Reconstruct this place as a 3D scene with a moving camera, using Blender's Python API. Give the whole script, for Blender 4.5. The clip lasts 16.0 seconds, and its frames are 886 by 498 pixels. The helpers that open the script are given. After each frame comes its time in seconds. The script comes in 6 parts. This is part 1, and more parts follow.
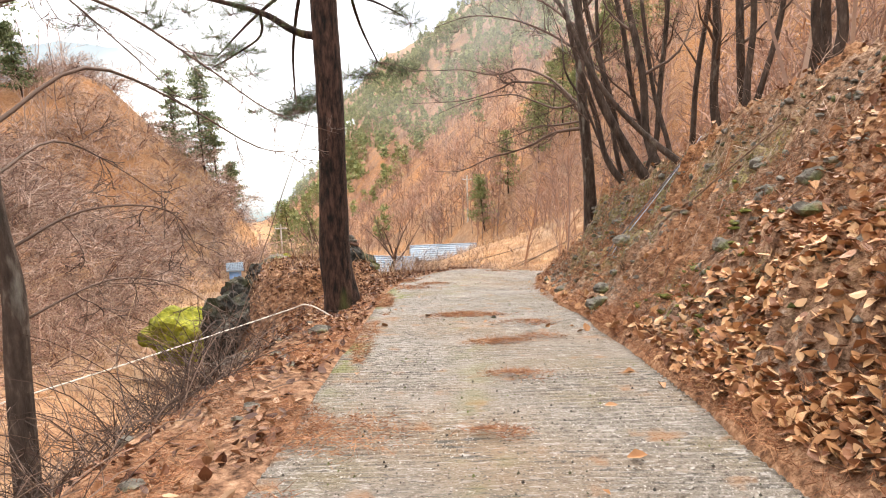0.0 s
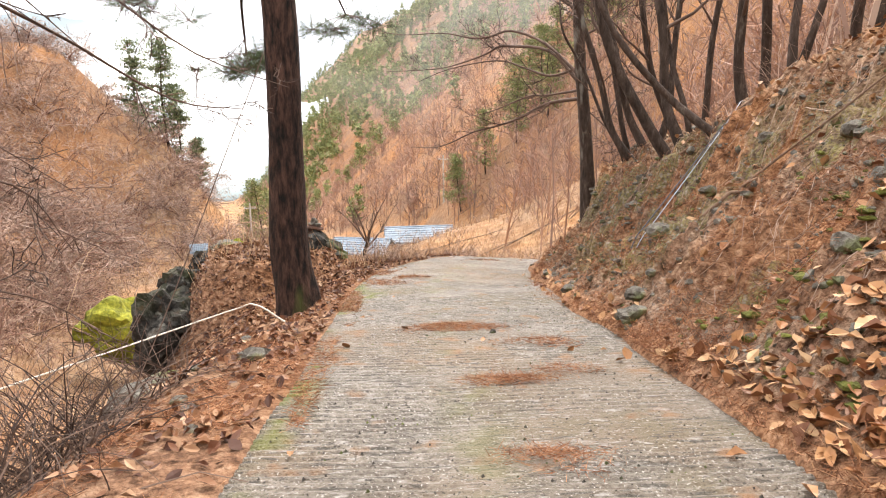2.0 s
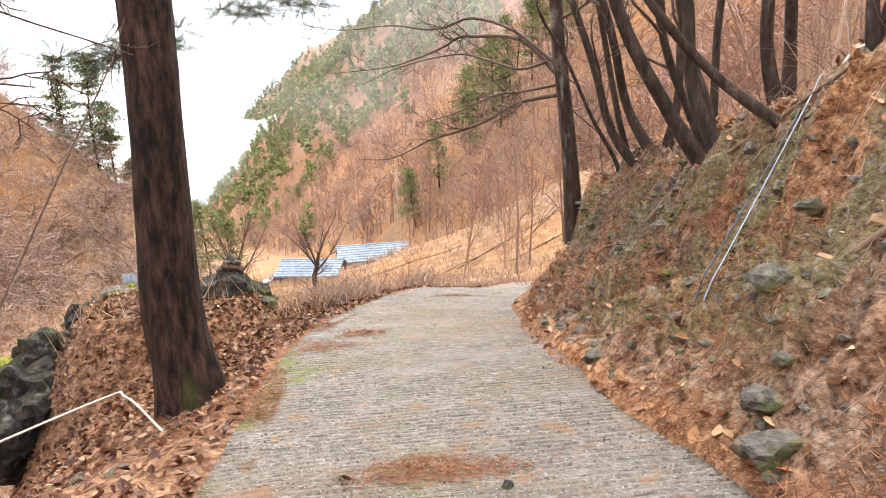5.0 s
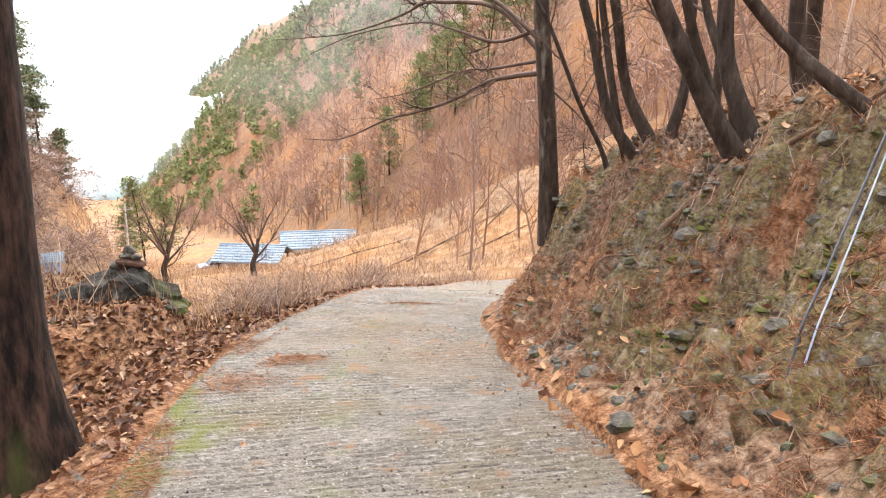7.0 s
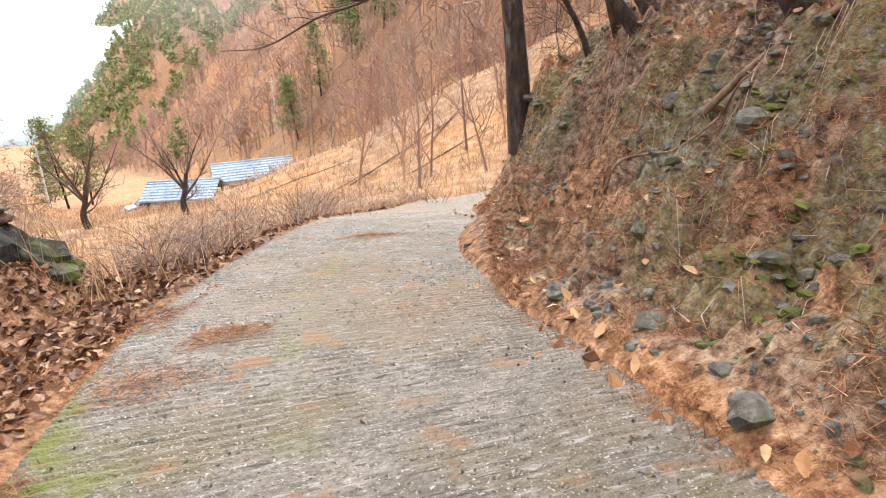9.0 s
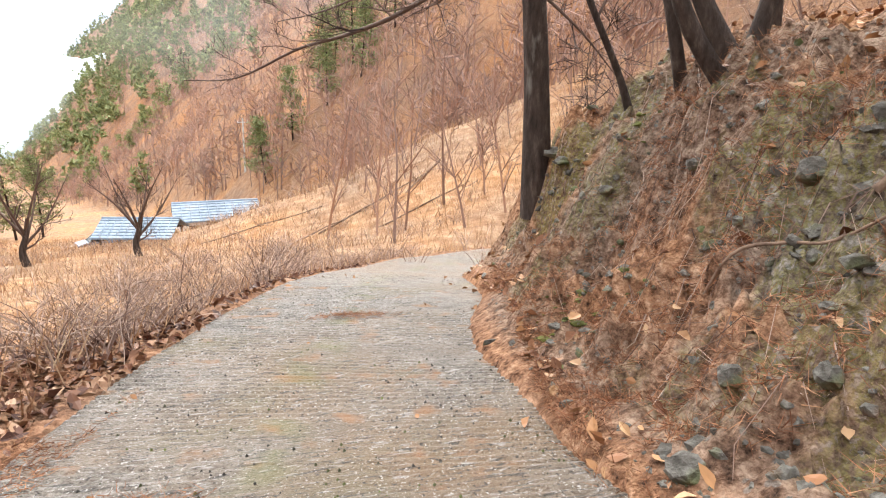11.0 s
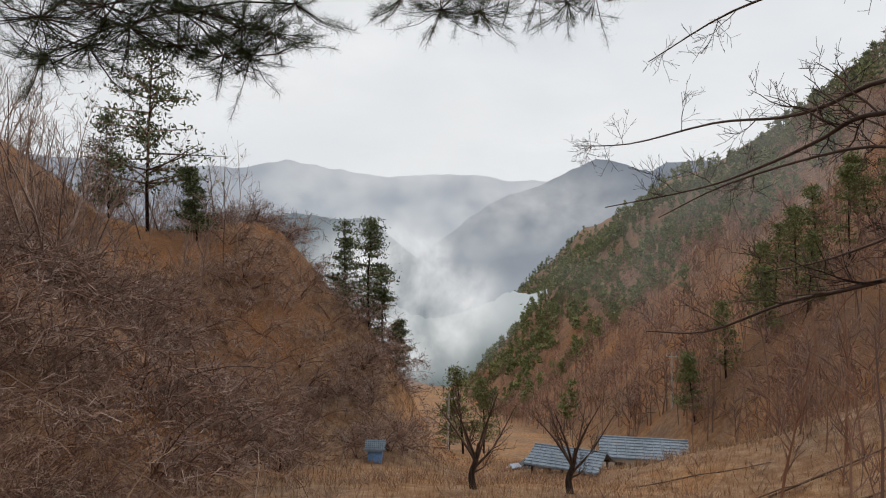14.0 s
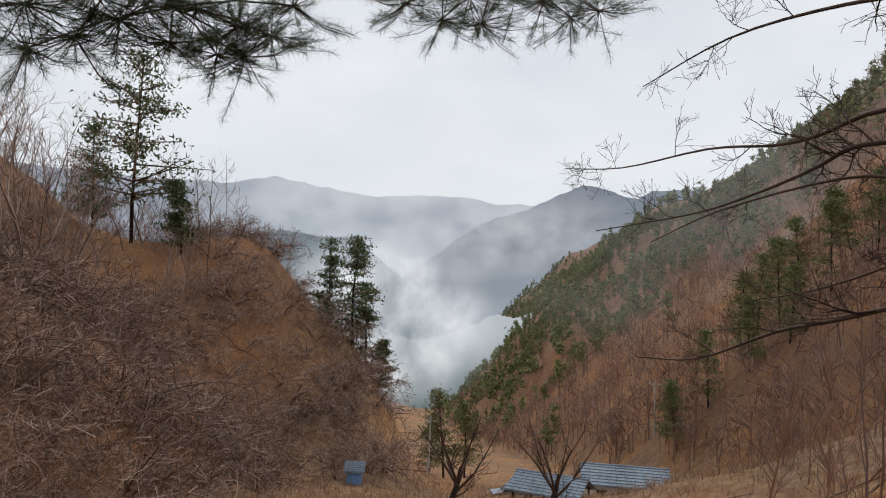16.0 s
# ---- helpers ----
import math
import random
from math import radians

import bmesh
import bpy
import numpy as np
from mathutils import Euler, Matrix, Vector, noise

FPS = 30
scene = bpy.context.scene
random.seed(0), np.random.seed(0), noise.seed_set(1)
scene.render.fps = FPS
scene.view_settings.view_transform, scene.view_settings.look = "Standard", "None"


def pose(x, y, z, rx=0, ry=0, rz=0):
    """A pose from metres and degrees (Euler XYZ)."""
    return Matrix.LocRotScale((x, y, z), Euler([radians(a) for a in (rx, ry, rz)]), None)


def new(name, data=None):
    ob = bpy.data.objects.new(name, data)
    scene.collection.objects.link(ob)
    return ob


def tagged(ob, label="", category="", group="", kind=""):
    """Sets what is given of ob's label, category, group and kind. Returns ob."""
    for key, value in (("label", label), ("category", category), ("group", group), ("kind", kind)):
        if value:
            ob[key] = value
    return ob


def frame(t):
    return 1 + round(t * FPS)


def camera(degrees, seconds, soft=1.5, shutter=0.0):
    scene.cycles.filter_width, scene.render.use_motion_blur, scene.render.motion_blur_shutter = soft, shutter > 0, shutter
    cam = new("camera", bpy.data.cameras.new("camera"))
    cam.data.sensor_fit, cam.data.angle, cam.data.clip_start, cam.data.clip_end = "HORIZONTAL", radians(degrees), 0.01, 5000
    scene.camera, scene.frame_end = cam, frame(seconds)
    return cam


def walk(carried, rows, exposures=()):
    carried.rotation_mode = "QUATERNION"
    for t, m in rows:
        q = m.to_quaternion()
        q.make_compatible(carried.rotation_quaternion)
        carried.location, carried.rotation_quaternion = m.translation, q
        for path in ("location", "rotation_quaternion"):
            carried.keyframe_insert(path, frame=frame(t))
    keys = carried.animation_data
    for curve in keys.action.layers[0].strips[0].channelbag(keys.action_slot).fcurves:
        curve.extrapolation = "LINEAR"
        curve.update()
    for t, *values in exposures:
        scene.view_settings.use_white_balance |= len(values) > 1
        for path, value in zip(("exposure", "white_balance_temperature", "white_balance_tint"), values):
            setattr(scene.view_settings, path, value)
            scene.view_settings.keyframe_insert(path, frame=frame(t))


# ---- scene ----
cam = camera(66.9, 16.0, soft=1.1)
METRES, EYE, TILT, LEAN, TURN = 13.4, 1.5, -10.0, 1.5, 0.0
ROWS = [
    (0.0, 0.0, 0.0, 0.0, 0.0, 0.0, -0.0),
    (0.5, -0.0007, 0.0435, 0.0004, -2.62, 0.3, 1.18),
    (1.0, -0.0083, 0.089, 0.0031, -2.19, -1.55, 0.42),
    (1.5, -0.0068, 0.1292, 0.0059, -1.99, -1.54, 1.71),
    (2.0, -0.0061, 0.1714, 0.0082, -2.16, -1.63, -0.39),
    (2.5, -0.0029, 0.2111, 0.0115, -5.04, -2.67, 1.73),
    (3.0, -0.0067, 0.2519, 0.0139, -6.08, -4.16, -1.13),
    (3.5, -0.0092, 0.2918, 0.019, -8.34, -1.7, 2.48),
    (4.0, -0.0102, 0.3351, 0.0234, -6.79, -2.58, 1.57),
    (4.5, -0.0099, 0.3691, 0.0286, -6.4, 0.46, 1.86),
    (5.0, -0.0009, 0.4068, 0.0309, -6.03, -0.53, 1.74),
    (7.5, 0.0041, 0.5926, 0.0418, -11.77, -2.27, -0.12),
    (8.0, 0.0042, 0.6258, 0.0404, -13.0, -5.13, 1.79),
    (10.5, 0.0199, 0.8054, 0.0391, -18.21, -9.43, 3.08),
    (11.0, 0.0172, 0.8418, 0.0444, -18.54, -4.35, 0.57),
    (11.5, 0.0057, 0.8758, 0.0499, -7.53, -1.03, 0.28),
    (12.0, -0.0214, 0.899, 0.058, 6.29, 2.18, -3.27),
    (12.5, -0.0368, 0.9092, 0.067, 12.15, 7.16, -5.24),
    (13.0, -0.0363, 0.9153, 0.0743, 15.19, 10.65, -5.54),
    (13.5, -0.0347, 0.9166, 0.0789, 15.81, 11.97, -5.78),
    (14.0, -0.034, 0.9155, 0.0816, 15.66, 13.74, -5.26),
    (14.5, -0.0344, 0.9157, 0.0823, 14.96, 15.07, -6.12),
    (15.0, -0.0395, 0.9046, 0.0762, 14.68, 15.7, -5.89),
    (15.5, -0.0421, 0.9056, 0.0765, 14.8, 15.35, -5.72),
    (16.0, -0.0426, 0.9277, 0.0807, 14.06, 15.73, -6.59),
]
walk(cam, [(t, pose(0, 0, EYE, TILT, LEAN, TURN) @ pose(METRES * x, METRES * y, METRES * z, 90 + pitch, roll, yaw)) for t, x, y, z, yaw, pitch, roll in ROWS],
     exposures=[(0.0, 2.2, 7250, 13), (3.0, 2.25, 6950, 12), (7.5, 2.3, 6700, 11.5), (11.3, 2.3, 6450, 10), (12.0, 1.7, 6400, 10), (12.5, 0.8, 6700, 10), (13.0, 0.25, 7000, 10), (13.6, 0.1, 6950, 10), (14.2, 0.1, 6600, 10), (16.0, 0.1, 6500, 10)])

# ---- daylight: overcast sky and a very soft sun ----
world = bpy.data.worlds.new("overcast")
scene.world = world
world.use_nodes = True
wt = world.node_tree
wt.nodes.clear()
w_out = wt.nodes.new("ShaderNodeOutputWorld")
sky = wt.nodes.new("ShaderNodeTexSky")
sky.sky_type, sky.sun_disc = "NISHITA", False
sky.sun_elevation, sky.sun_rotation = radians(48), radians(200)
w_sky = wt.nodes.new("ShaderNodeBackground")
w_sky.inputs["Strength"].default_value = 0.1
wt.links.new(sky.outputs[0], w_sky.inputs["Color"])
w_coord = wt.nodes.new("ShaderNodeTexCoord")
w_map = wt.nodes.new("ShaderNodeMapping")
w_map.inputs["Scale"].default_value = (1.0, 1.0, 2.6)
wt.links.new(w_coord.outputs["Generated"], w_map.inputs["Vector"])
w_noise = wt.nodes.new("ShaderNodeTexNoise")
w_noise.inputs["Scale"].default_value, w_noise.inputs["Detail"].default_value = 2.6, 5.0
wt.links.new(w_map.outputs[0], w_noise.inputs["Vector"])
w_ramp = wt.nodes.new("ShaderNodeValToRGB")
w_ramp.color_ramp.elements[0].position, w_ramp.color_ramp.elements[0].color = 0.3, (0.7, 0.735, 0.78, 1)
w_ramp.color_ramp.elements[1].position, w_ramp.color_ramp.elements[1].color = 0.68, (0.86, 0.88, 0.9, 1)
wt.links.new(w_noise.outputs["Fac"], w_ramp.inputs[0])
w_cloud = wt.nodes.new("ShaderNodeBackground")
w_cloud.inputs["Strength"].default_value = 1.0
wt.links.new(w_ramp.outputs[0], w_cloud.inputs["Color"])
w_mix = wt.nodes.new("ShaderNodeMixShader")
w_mix.inputs[0].default_value = 0.88
wt.links.new(w_sky.outputs[0], w_mix.inputs[1])
wt.links.new(w_cloud.outputs[0], w_mix.inputs[2])
wt.links.new(w_mix.outputs[0], w_out.inputs["Surface"])
sun = new("sun", bpy.data.lights.new("sun", "SUN"))
sun.data.energy, sun.data.angle, sun.data.color = 1.5, radians(40), (1.0, 0.96, 0.9)
sun.matrix_world = pose(0, 0, 60, 42, 0, 160)


# ---- materials ----
def material(name, stops, scale=3.0, detail=6.0, rough=0.85, bump=0.3, bump_scale=None, spots=None, metal=0.0, stretch=(1, 1, 1), coord="Object", island=0.0):
    """A noise-ramped surface: stops of (position, colour), a second, larger stain noise and fine relief."""
    m = bpy.data.materials.new(name)
    m.use_nodes = True
    nt = m.node_tree
    b = nt.nodes["Principled BSDF"]
    b.inputs["Roughness"].default_value, b.inputs["Metallic"].default_value = rough, metal
    b.inputs["Specular IOR Level"].default_value = 0.25
    tc, mp = nt.nodes.new("ShaderNodeTexCoord"), nt.nodes.new("ShaderNodeMapping")
    mp.inputs["Scale"].default_value = stretch
    nt.links.new(tc.outputs[coord], mp.inputs["Vector"])
    n1 = nt.nodes.new("ShaderNodeTexNoise")
    n1.inputs["Scale"].default_value, n1.inputs["Detail"].default_value, n1.inputs["Roughness"].default_value = scale, detail, 0.65
    nt.links.new(mp.outputs[0], n1.inputs["Vector"])
    ramp = nt.nodes.new("ShaderNodeValToRGB")
    e = ramp.color_ramp.elements
    while len(e) < len(stops):
        e.new(0.5)
    for k, (p, c) in zip(e, stops):
        k.position, k.color = p, (*c, 1)
    last = n1.outputs["Fac"]
    if island:
        g = nt.nodes.new("ShaderNodeNewGeometry")
        mx = nt.nodes.new("ShaderNodeMix")
        mx.inputs[0].default_value = island
        nt.links.new(last, mx.inputs[2])
        nt.links.new(g.outputs["Random Per Island"], mx.inputs[3])
        last = mx.outputs[0]
    nt.links.new(last, ramp.inputs[0])
    colour = ramp.outputs[0]
    n2 = nt.nodes.new("ShaderNodeTexNoise")
    n2.inputs["Scale"].default_value, n2.inputs["Detail"].default_value = scale * 0.13, 3.0
    nt.links.new(mp.outputs[0], n2.inputs["Vector"])
    hsv = nt.nodes.new("ShaderNodeHueSaturation")
    mr = nt.nodes.new("ShaderNodeMapRange")
    mr.inputs["From Min"].default_value, mr.inputs["From Max"].default_value = 0.3, 0.7
    mr.inputs["To Min"].default_value, mr.inputs["To Max"].default_value = 0.75, 1.2
    nt.links.new(n2.outputs["Fac"], mr.inputs["Value"])
    nt.links.new(mr.outputs[0], hsv.inputs["Value"])
    nt.links.new(colour, hsv.inputs["Color"])
    colour = hsv.outputs[0]
    for sc, lo, hi, c, *own in spots or ():
        n3 = nt.nodes.new("ShaderNodeTexNoise")
        n3.inputs["Scale"].default_value, n3.inputs["Detail"].default_value = sc, 5.0
        mq = mp
        if own:
            mq = nt.nodes.new("ShaderNodeMapping")
            mq.inputs["Scale"].default_value = own[0]
            nt.links.new(tc.outputs[coord], mq.inputs["Vector"])
        nt.links.new(mq.outputs[0], n3.inputs["Vector"])
        m3 = nt.nodes.new("ShaderNodeMapRange")
        m3.inputs["From Min"].default_value, m3.inputs["From Max"].default_value = lo, hi
        nt.links.new(n3.outputs["Fac"], m3.inputs["Value"])
        mx = nt.nodes.new("ShaderNodeMix")
        mx.data_type = "RGBA"
        mx.inputs[7].default_value = (*c, 1)
        nt.links.new(m3.outputs[0], mx.inputs[0])
        nt.links.new(colour, mx.inputs[6])
        colour = mx.outputs[2]
    nt.links.new(colour, b.inputs["Base Color"])
    if bump:
        nb = n1
        if bump_scale:
            nb = nt.nodes.new("ShaderNodeTexNoise")
            nb.inputs["Scale"].default_value, nb.inputs["Detail"].default_value = bump_scale, 6.0
            nt.links.new(mp.outputs[0], nb.inputs["Vector"])
        bp = nt.nodes.new("ShaderNodeBump")
        bp.inputs["Strength"].default_value, bp.inputs["Distance"].default_value = bump, 0.05
        nt.links.new(nb.outputs["Fac"], bp.inputs["Height"])
        nt.links.new(bp.outputs[0], b.inputs["Normal"])
    return m


BARK_PINE = material("pine_bark", [(0.38, (0.005, 0.004, 0.0035)), (0.5, (0.03, 0.016, 0.012)), (0.68, (0.085, 0.045, 0.033))], 15, 9, 0.95, 1.0, stretch=(1, 1, 0.25), spots=[(1.6, 0.6, 0.7, (0.045, 0.056, 0.014))])
BARK_OAK = material("oak_bark", [(0.3, (0.015, 0.01, 0.008)), (0.55, (0.06, 0.042, 0.033)), (0.75, (0.13, 0.1, 0.085))], 12, 8, 0.9, 0.9, stretch=(1, 1, 0.3), spots=[(3, 0.6, 0.7, (0.17, 0.165, 0.145))])
TWIG_DARK = material("dark_twig", [(0.3, (0.035, 0.022, 0.018)), (0.7, (0.13, 0.085, 0.065))], 6, 3, 0.8, 0, island=0.6)
TWIG_BROWN = material("brown_twig", [(0.15, (0.09, 0.055, 0.042)), (0.5, (0.25, 0.165, 0.13)), (0.85, (0.46, 0.35, 0.28))], 2, 3, 0.85, 0, island=0.75)
TWIG_BRAMBLE = material("bramble_cane", [(0.2, (0.07, 0.035, 0.026)), (0.5, (0.19, 0.1, 0.07)), (0.85, (0.36, 0.23, 0.17))], 2, 3, 0.8, 0, island=0.7)
TWIG_SCRUB = material("scrub_twig", [(0.15, (0.11, 0.075, 0.065)), (0.5, (0.27, 0.19, 0.155)), (0.85, (0.43, 0.33, 0.28))], 0.3, 3, 0.85, 0, island=0.65)
# far twigs: base colours lightened to stand in for distance haze
TWIG_HAZED = material("hazed_far_wood", [(0.25, (0.16, 0.115, 0.1)), (0.45, (0.26, 0.165, 0.135)), (0.6, (0.34, 0.19, 0.125)), (0.8, (0.4, 0.31, 0.27))], 0.045, 4, 0.9, 0, island=0.35)
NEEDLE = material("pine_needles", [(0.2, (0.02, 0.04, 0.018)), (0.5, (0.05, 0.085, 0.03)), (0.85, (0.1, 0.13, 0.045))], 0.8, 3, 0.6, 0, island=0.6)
# far needles: much paler than the near ones, haze put into the colour
NEEDLE_HAZED = material("hazed_pine_needles", [(0.2, (0.085, 0.11, 0.045)), (0.5, (0.165, 0.19, 0.07)), (0.85, (0.28, 0.29, 0.12))], 0.05, 3, 0.7, 0, island=0.5)
LEAF = material("fallen_leaf", [(0.15, (0.12, 0.045, 0.02)), (0.42, (0.24, 0.105, 0.045)), (0.7, (0.35, 0.185, 0.085)), (0.95, (0.45, 0.3, 0.17))], 5, 3, 0.5, 0.2, island=0.85)
STRAW = material("dry_grass", [(0.15, (0.22, 0.115, 0.06)), (0.5, (0.41, 0.25, 0.14)), (0.9, (0.58, 0.44, 0.29))], 0.3, 3, 0.8, 0, island=0.7)
LEAF_RUST = material("rust_fallen_leaf", [(0.15, (0.05, 0.018, 0.01)), (0.45, (0.125, 0.048, 0.022)), (0.75, (0.2, 0.095, 0.046)), (0.97, (0.36, 0.23, 0.14))], 5, 3, 0.5, 0.2, island=0.85)
ORANGE_NEEDLE = material("fallen_pine_needles", [(0.2, (0.12, 0.045, 0.02)), (0.5, (0.25, 0.1, 0.045)), (0.9, (0.38, 0.2, 0.105))], 8, 3, 0.7, 0, island=0.8)
CONCRETE = material("road_concrete", [(0.3, (0.068, 0.057, 0.047)), (0.5, (0.14, 0.12, 0.1)), (0.7, (0.225, 0.203, 0.18))], 22, 10, 0.5, 0.8, bump_scale=60,
                    spots=[(0.45, 0.44, 0.66, (0.15, 0.1, 0.06)), (1.1, 0.54, 0.68, (0.12, 0.095, 0.058)), (1.0, 0.57, 0.65, (0.055, 0.048, 0.04), (5, 48, 1)), (1.0, 0.58, 0.7, (0.27, 0.255, 0.24), (8, 42, 1)), (62, 0.6, 0.68, (0.36, 0.34, 0.315)), (40, 0.6, 0.66, (0.045, 0.038, 0.032)), (3.2, 0.6, 0.7, (0.19, 0.105, 0.055))])


def with_moss(m, colour):
    """Lays a moss colour over a material where the mesh's mask asks for it."""
    nt = m.node_tree
    b = nt.nodes["Principled BSDF"]
    src = b.inputs["Base Color"].links[0].from_socket
    att = nt.nodes.new("ShaderNodeVertexColor")
    att.layer_name = "moss"
    sep, mx = nt.nodes.new("ShaderNodeSeparateColor"), nt.nodes.new("ShaderNodeMix")
    mx.data_type = "RGBA"
    nt.links.new(att.outputs["Color"], sep.inputs[0])
    nt.links.new(sep.outputs[0], mx.inputs[0])
    nt.links.new(src, mx.inputs[6])
    mx.inputs[7].default_value = (*colour, 1)
    nt.links.new(mx.outputs[2], b.inputs["Base Color"])


with_moss(CONCRETE, (0.105, 0.112, 0.02))
ROCK = material("grey_rock", [(0.3, (0.035, 0.03, 0.024)), (0.5, (0.11, 0.1, 0.085)), (0.75, (0.24, 0.23, 0.2))], 11, 9, 0.85, 1.0, spots=[(2.5, 0.52, 0.64, (0.085, 0.1, 0.03)), (5, 0.58, 0.68, (0.13, 0.075, 0.045))])
ROCK_DARK = material("dark_rock", [(0.3, (0.014, 0.013, 0.012)), (0.6, (0.055, 0.05, 0.043)), (0.8, (0.15, 0.14, 0.12))], 9, 9, 0.8, 1.0, spots=[(2.2, 0.5, 0.64, (0.1, 0.12, 0.03))])
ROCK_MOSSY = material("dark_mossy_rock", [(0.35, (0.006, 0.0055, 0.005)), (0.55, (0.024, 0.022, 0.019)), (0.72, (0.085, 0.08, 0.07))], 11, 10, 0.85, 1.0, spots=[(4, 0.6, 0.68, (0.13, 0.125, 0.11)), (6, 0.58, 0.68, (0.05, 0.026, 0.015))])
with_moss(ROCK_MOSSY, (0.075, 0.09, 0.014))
MOSS = material("moss", [(0.3, (0.05, 0.055, 0.008)), (0.5, (0.15, 0.155, 0.016)), (0.75, (0.31, 0.3, 0.035))], 6, 9, 0.95, 1.0)
MOSS_DARK = material("olive_moss", [(0.3, (0.03, 0.032, 0.008)), (0.55, (0.1, 0.105, 0.022)), (0.8, (0.22, 0.22, 0.05))], 9, 8, 0.95, 1.0)


def ground_material():
    """Leaf litter, bare soil, dry grass and moss, by the painted masks of the sheet."""
    m = bpy.data.materials.new("hill_ground")
    m.use_nodes = True
    nt = m.node_tree
    b = nt.nodes["Principled BSDF"]
    b.inputs["Roughness"].default_value = 0.95
    b.inputs["Specular IOR Level"].default_value = 0.1
    tc = nt.nodes.new("ShaderNodeTexCoord")
    att = nt.nodes.new("ShaderNodeVertexColor")
    att.layer_name = "cover"
    sep = nt.nodes.new("ShaderNodeSeparateColor")
    nt.links.new(att.outputs["Color"], sep.inputs[0])

    def noise_ramp(scale, stops, detail=8):
        n = nt.nodes.new("ShaderNodeTexNoise")
        n.inputs["Scale"].default_value, n.inputs["Detail"].default_value, n.inputs["Roughness"].default_value = scale, detail, 0.7
        nt.links.new(tc.outputs["Object"], n.inputs["Vector"])
        r = nt.nodes.new("ShaderNodeValToRGB")
        e = r.color_ramp.elements
        while len(e) < len(stops):
            e.new(0.5)
        for k, (p, c) in zip(e, stops):
            k.position, k.color = p, (*c, 1)
        nt.links.new(n.outputs["Fac"], r.inputs[0])
        return n, r.outputs[0]

    def mixed(fac, a, c):
        x = nt.nodes.new("ShaderNodeMix")
        x.data_type = "RGBA"
        nt.links.new(fac, x.inputs[0])
        nt.links.new(a, x.inputs[6])
        nt.links.new(c, x.inputs[7])
        return x.outputs[2]

    _, litter = noise_ramp(9, [(0.32, (0.03, 0.014, 0.008)), (0.44, (0.16, 0.075, 0.038)), (0.56, (0.29, 0.15, 0.08)), (0.7, (0.43, 0.27, 0.17))])
    _, soil = noise_ramp(9, [(0.34, (0.02, 0.012, 0.008)), (0.46, (0.13, 0.078, 0.052)), (0.64, (0.29, 0.21, 0.155))])
    _, grass = noise_ramp(1.2, [(0.3, (0.16, 0.075, 0.033)), (0.5, (0.28, 0.16, 0.088)), (0.7, (0.42, 0.29, 0.18))])
    _, moss = noise_ramp(13, [(0.36, (0.02, 0.017, 0.013)), (0.44, (0.11, 0.09, 0.065)), (0.52, (0.15, 0.145, 0.04)), (0.58, (0.17, 0.155, 0.13)), (0.72, (0.36, 0.34, 0.3))])
    # small stones bedded in the soil
    cell = nt.nodes.new("ShaderNodeTexVoronoi")
    cell.inputs["Scale"].default_value = 15
    nt.links.new(tc.outputs["Object"], cell.inputs["Vector"])
    peb = nt.nodes.new("ShaderNodeMapRange")
    peb.inputs["From Min"].default_value, peb.inputs["From Max"].default_value = 0.34, 0.24
    nt.links.new(cell.outputs["Distance"], peb.inputs["Value"])
    grey = nt.nodes.new("ShaderNodeSeparateColor")
    nt.links.new(cell.outputs["Color"], grey.inputs[0])
    pick = nt.nodes.new("ShaderNodeMath")
    pick.operation = "GREATER_THAN"
    pick.inputs[1].default_value = 0.6
    nt.links.new(grey.outputs[0], pick.inputs[0])
    both = nt.nodes.new("ShaderNodeMath")
    both.operation = "MULTIPLY"
    nt.links.new(peb.outputs[0], both.inputs[0])
    nt.links.new(pick.outputs[0], both.inputs[1])
    _, chip = noise_ramp(30, [(0.3, (0.07, 0.062, 0.055)), (0.7, (0.24, 0.225, 0.2))])
    soil = mixed(both.outputs[0], soil, chip)
    col = mixed(sep.outputs[0], litter, soil)
    col = mixed(sep.outputs[1], col, grass)
    col = mixed(sep.outputs[2], col, moss)
    # broad patches: paler, greyer and redder ground over the slopes
    wide_n, _ = noise_ramp(0.07, [(0.3, (0, 0, 0)), (0.7, (1, 1, 1))], 5)
    shift = nt.nodes.new("ShaderNodeHueSaturation")
    for socket, lo, hi in (("Value", 0.7, 1.3), ("Saturation", 0.8, 1.15)):
        r = nt.nodes.new("ShaderNodeMapRange")
        r.inputs["From Min"].default_value, r.inputs["From Max"].default_value = 0.32, 0.68
        r.inputs["To Min"].default_value, r.inputs["To Max"].default_value = lo, hi
        nt.links.new(wide_n.outputs["Fac"], r.inputs["Value"])
        nt.links.new(r.outputs[0], shift.inputs[socket])
    nt.links.new(col, shift.inputs["Color"])
    nt.links.new(shift.outputs[0], b.inputs["Base Color"])
    nb = nt.nodes.new("ShaderNodeTexNoise")
    nb.inputs["Scale"].default_value, nb.inputs["Detail"].default_value = 14, 10
    nt.links.new(tc.outputs["Object"], nb.inputs["Vector"])
    bp = nt.nodes.new("ShaderNodeBump")
    bp.inputs["Strength"].default_value, bp.inputs["Distance"].default_value = 1.0, 0.12
    nt.links.new(nb.outputs["Fac"], bp.inputs["Height"])
    nt.links.new(bp.outputs[0], b.inputs["Normal"])
    return m


# ---- the lie of the land ----
def lattice(ix, iy, seed):
    h = np.sin(ix * 127.1 + iy * 311.7 + seed * 74.7) * 43758.5453
    return h - np.floor(h)


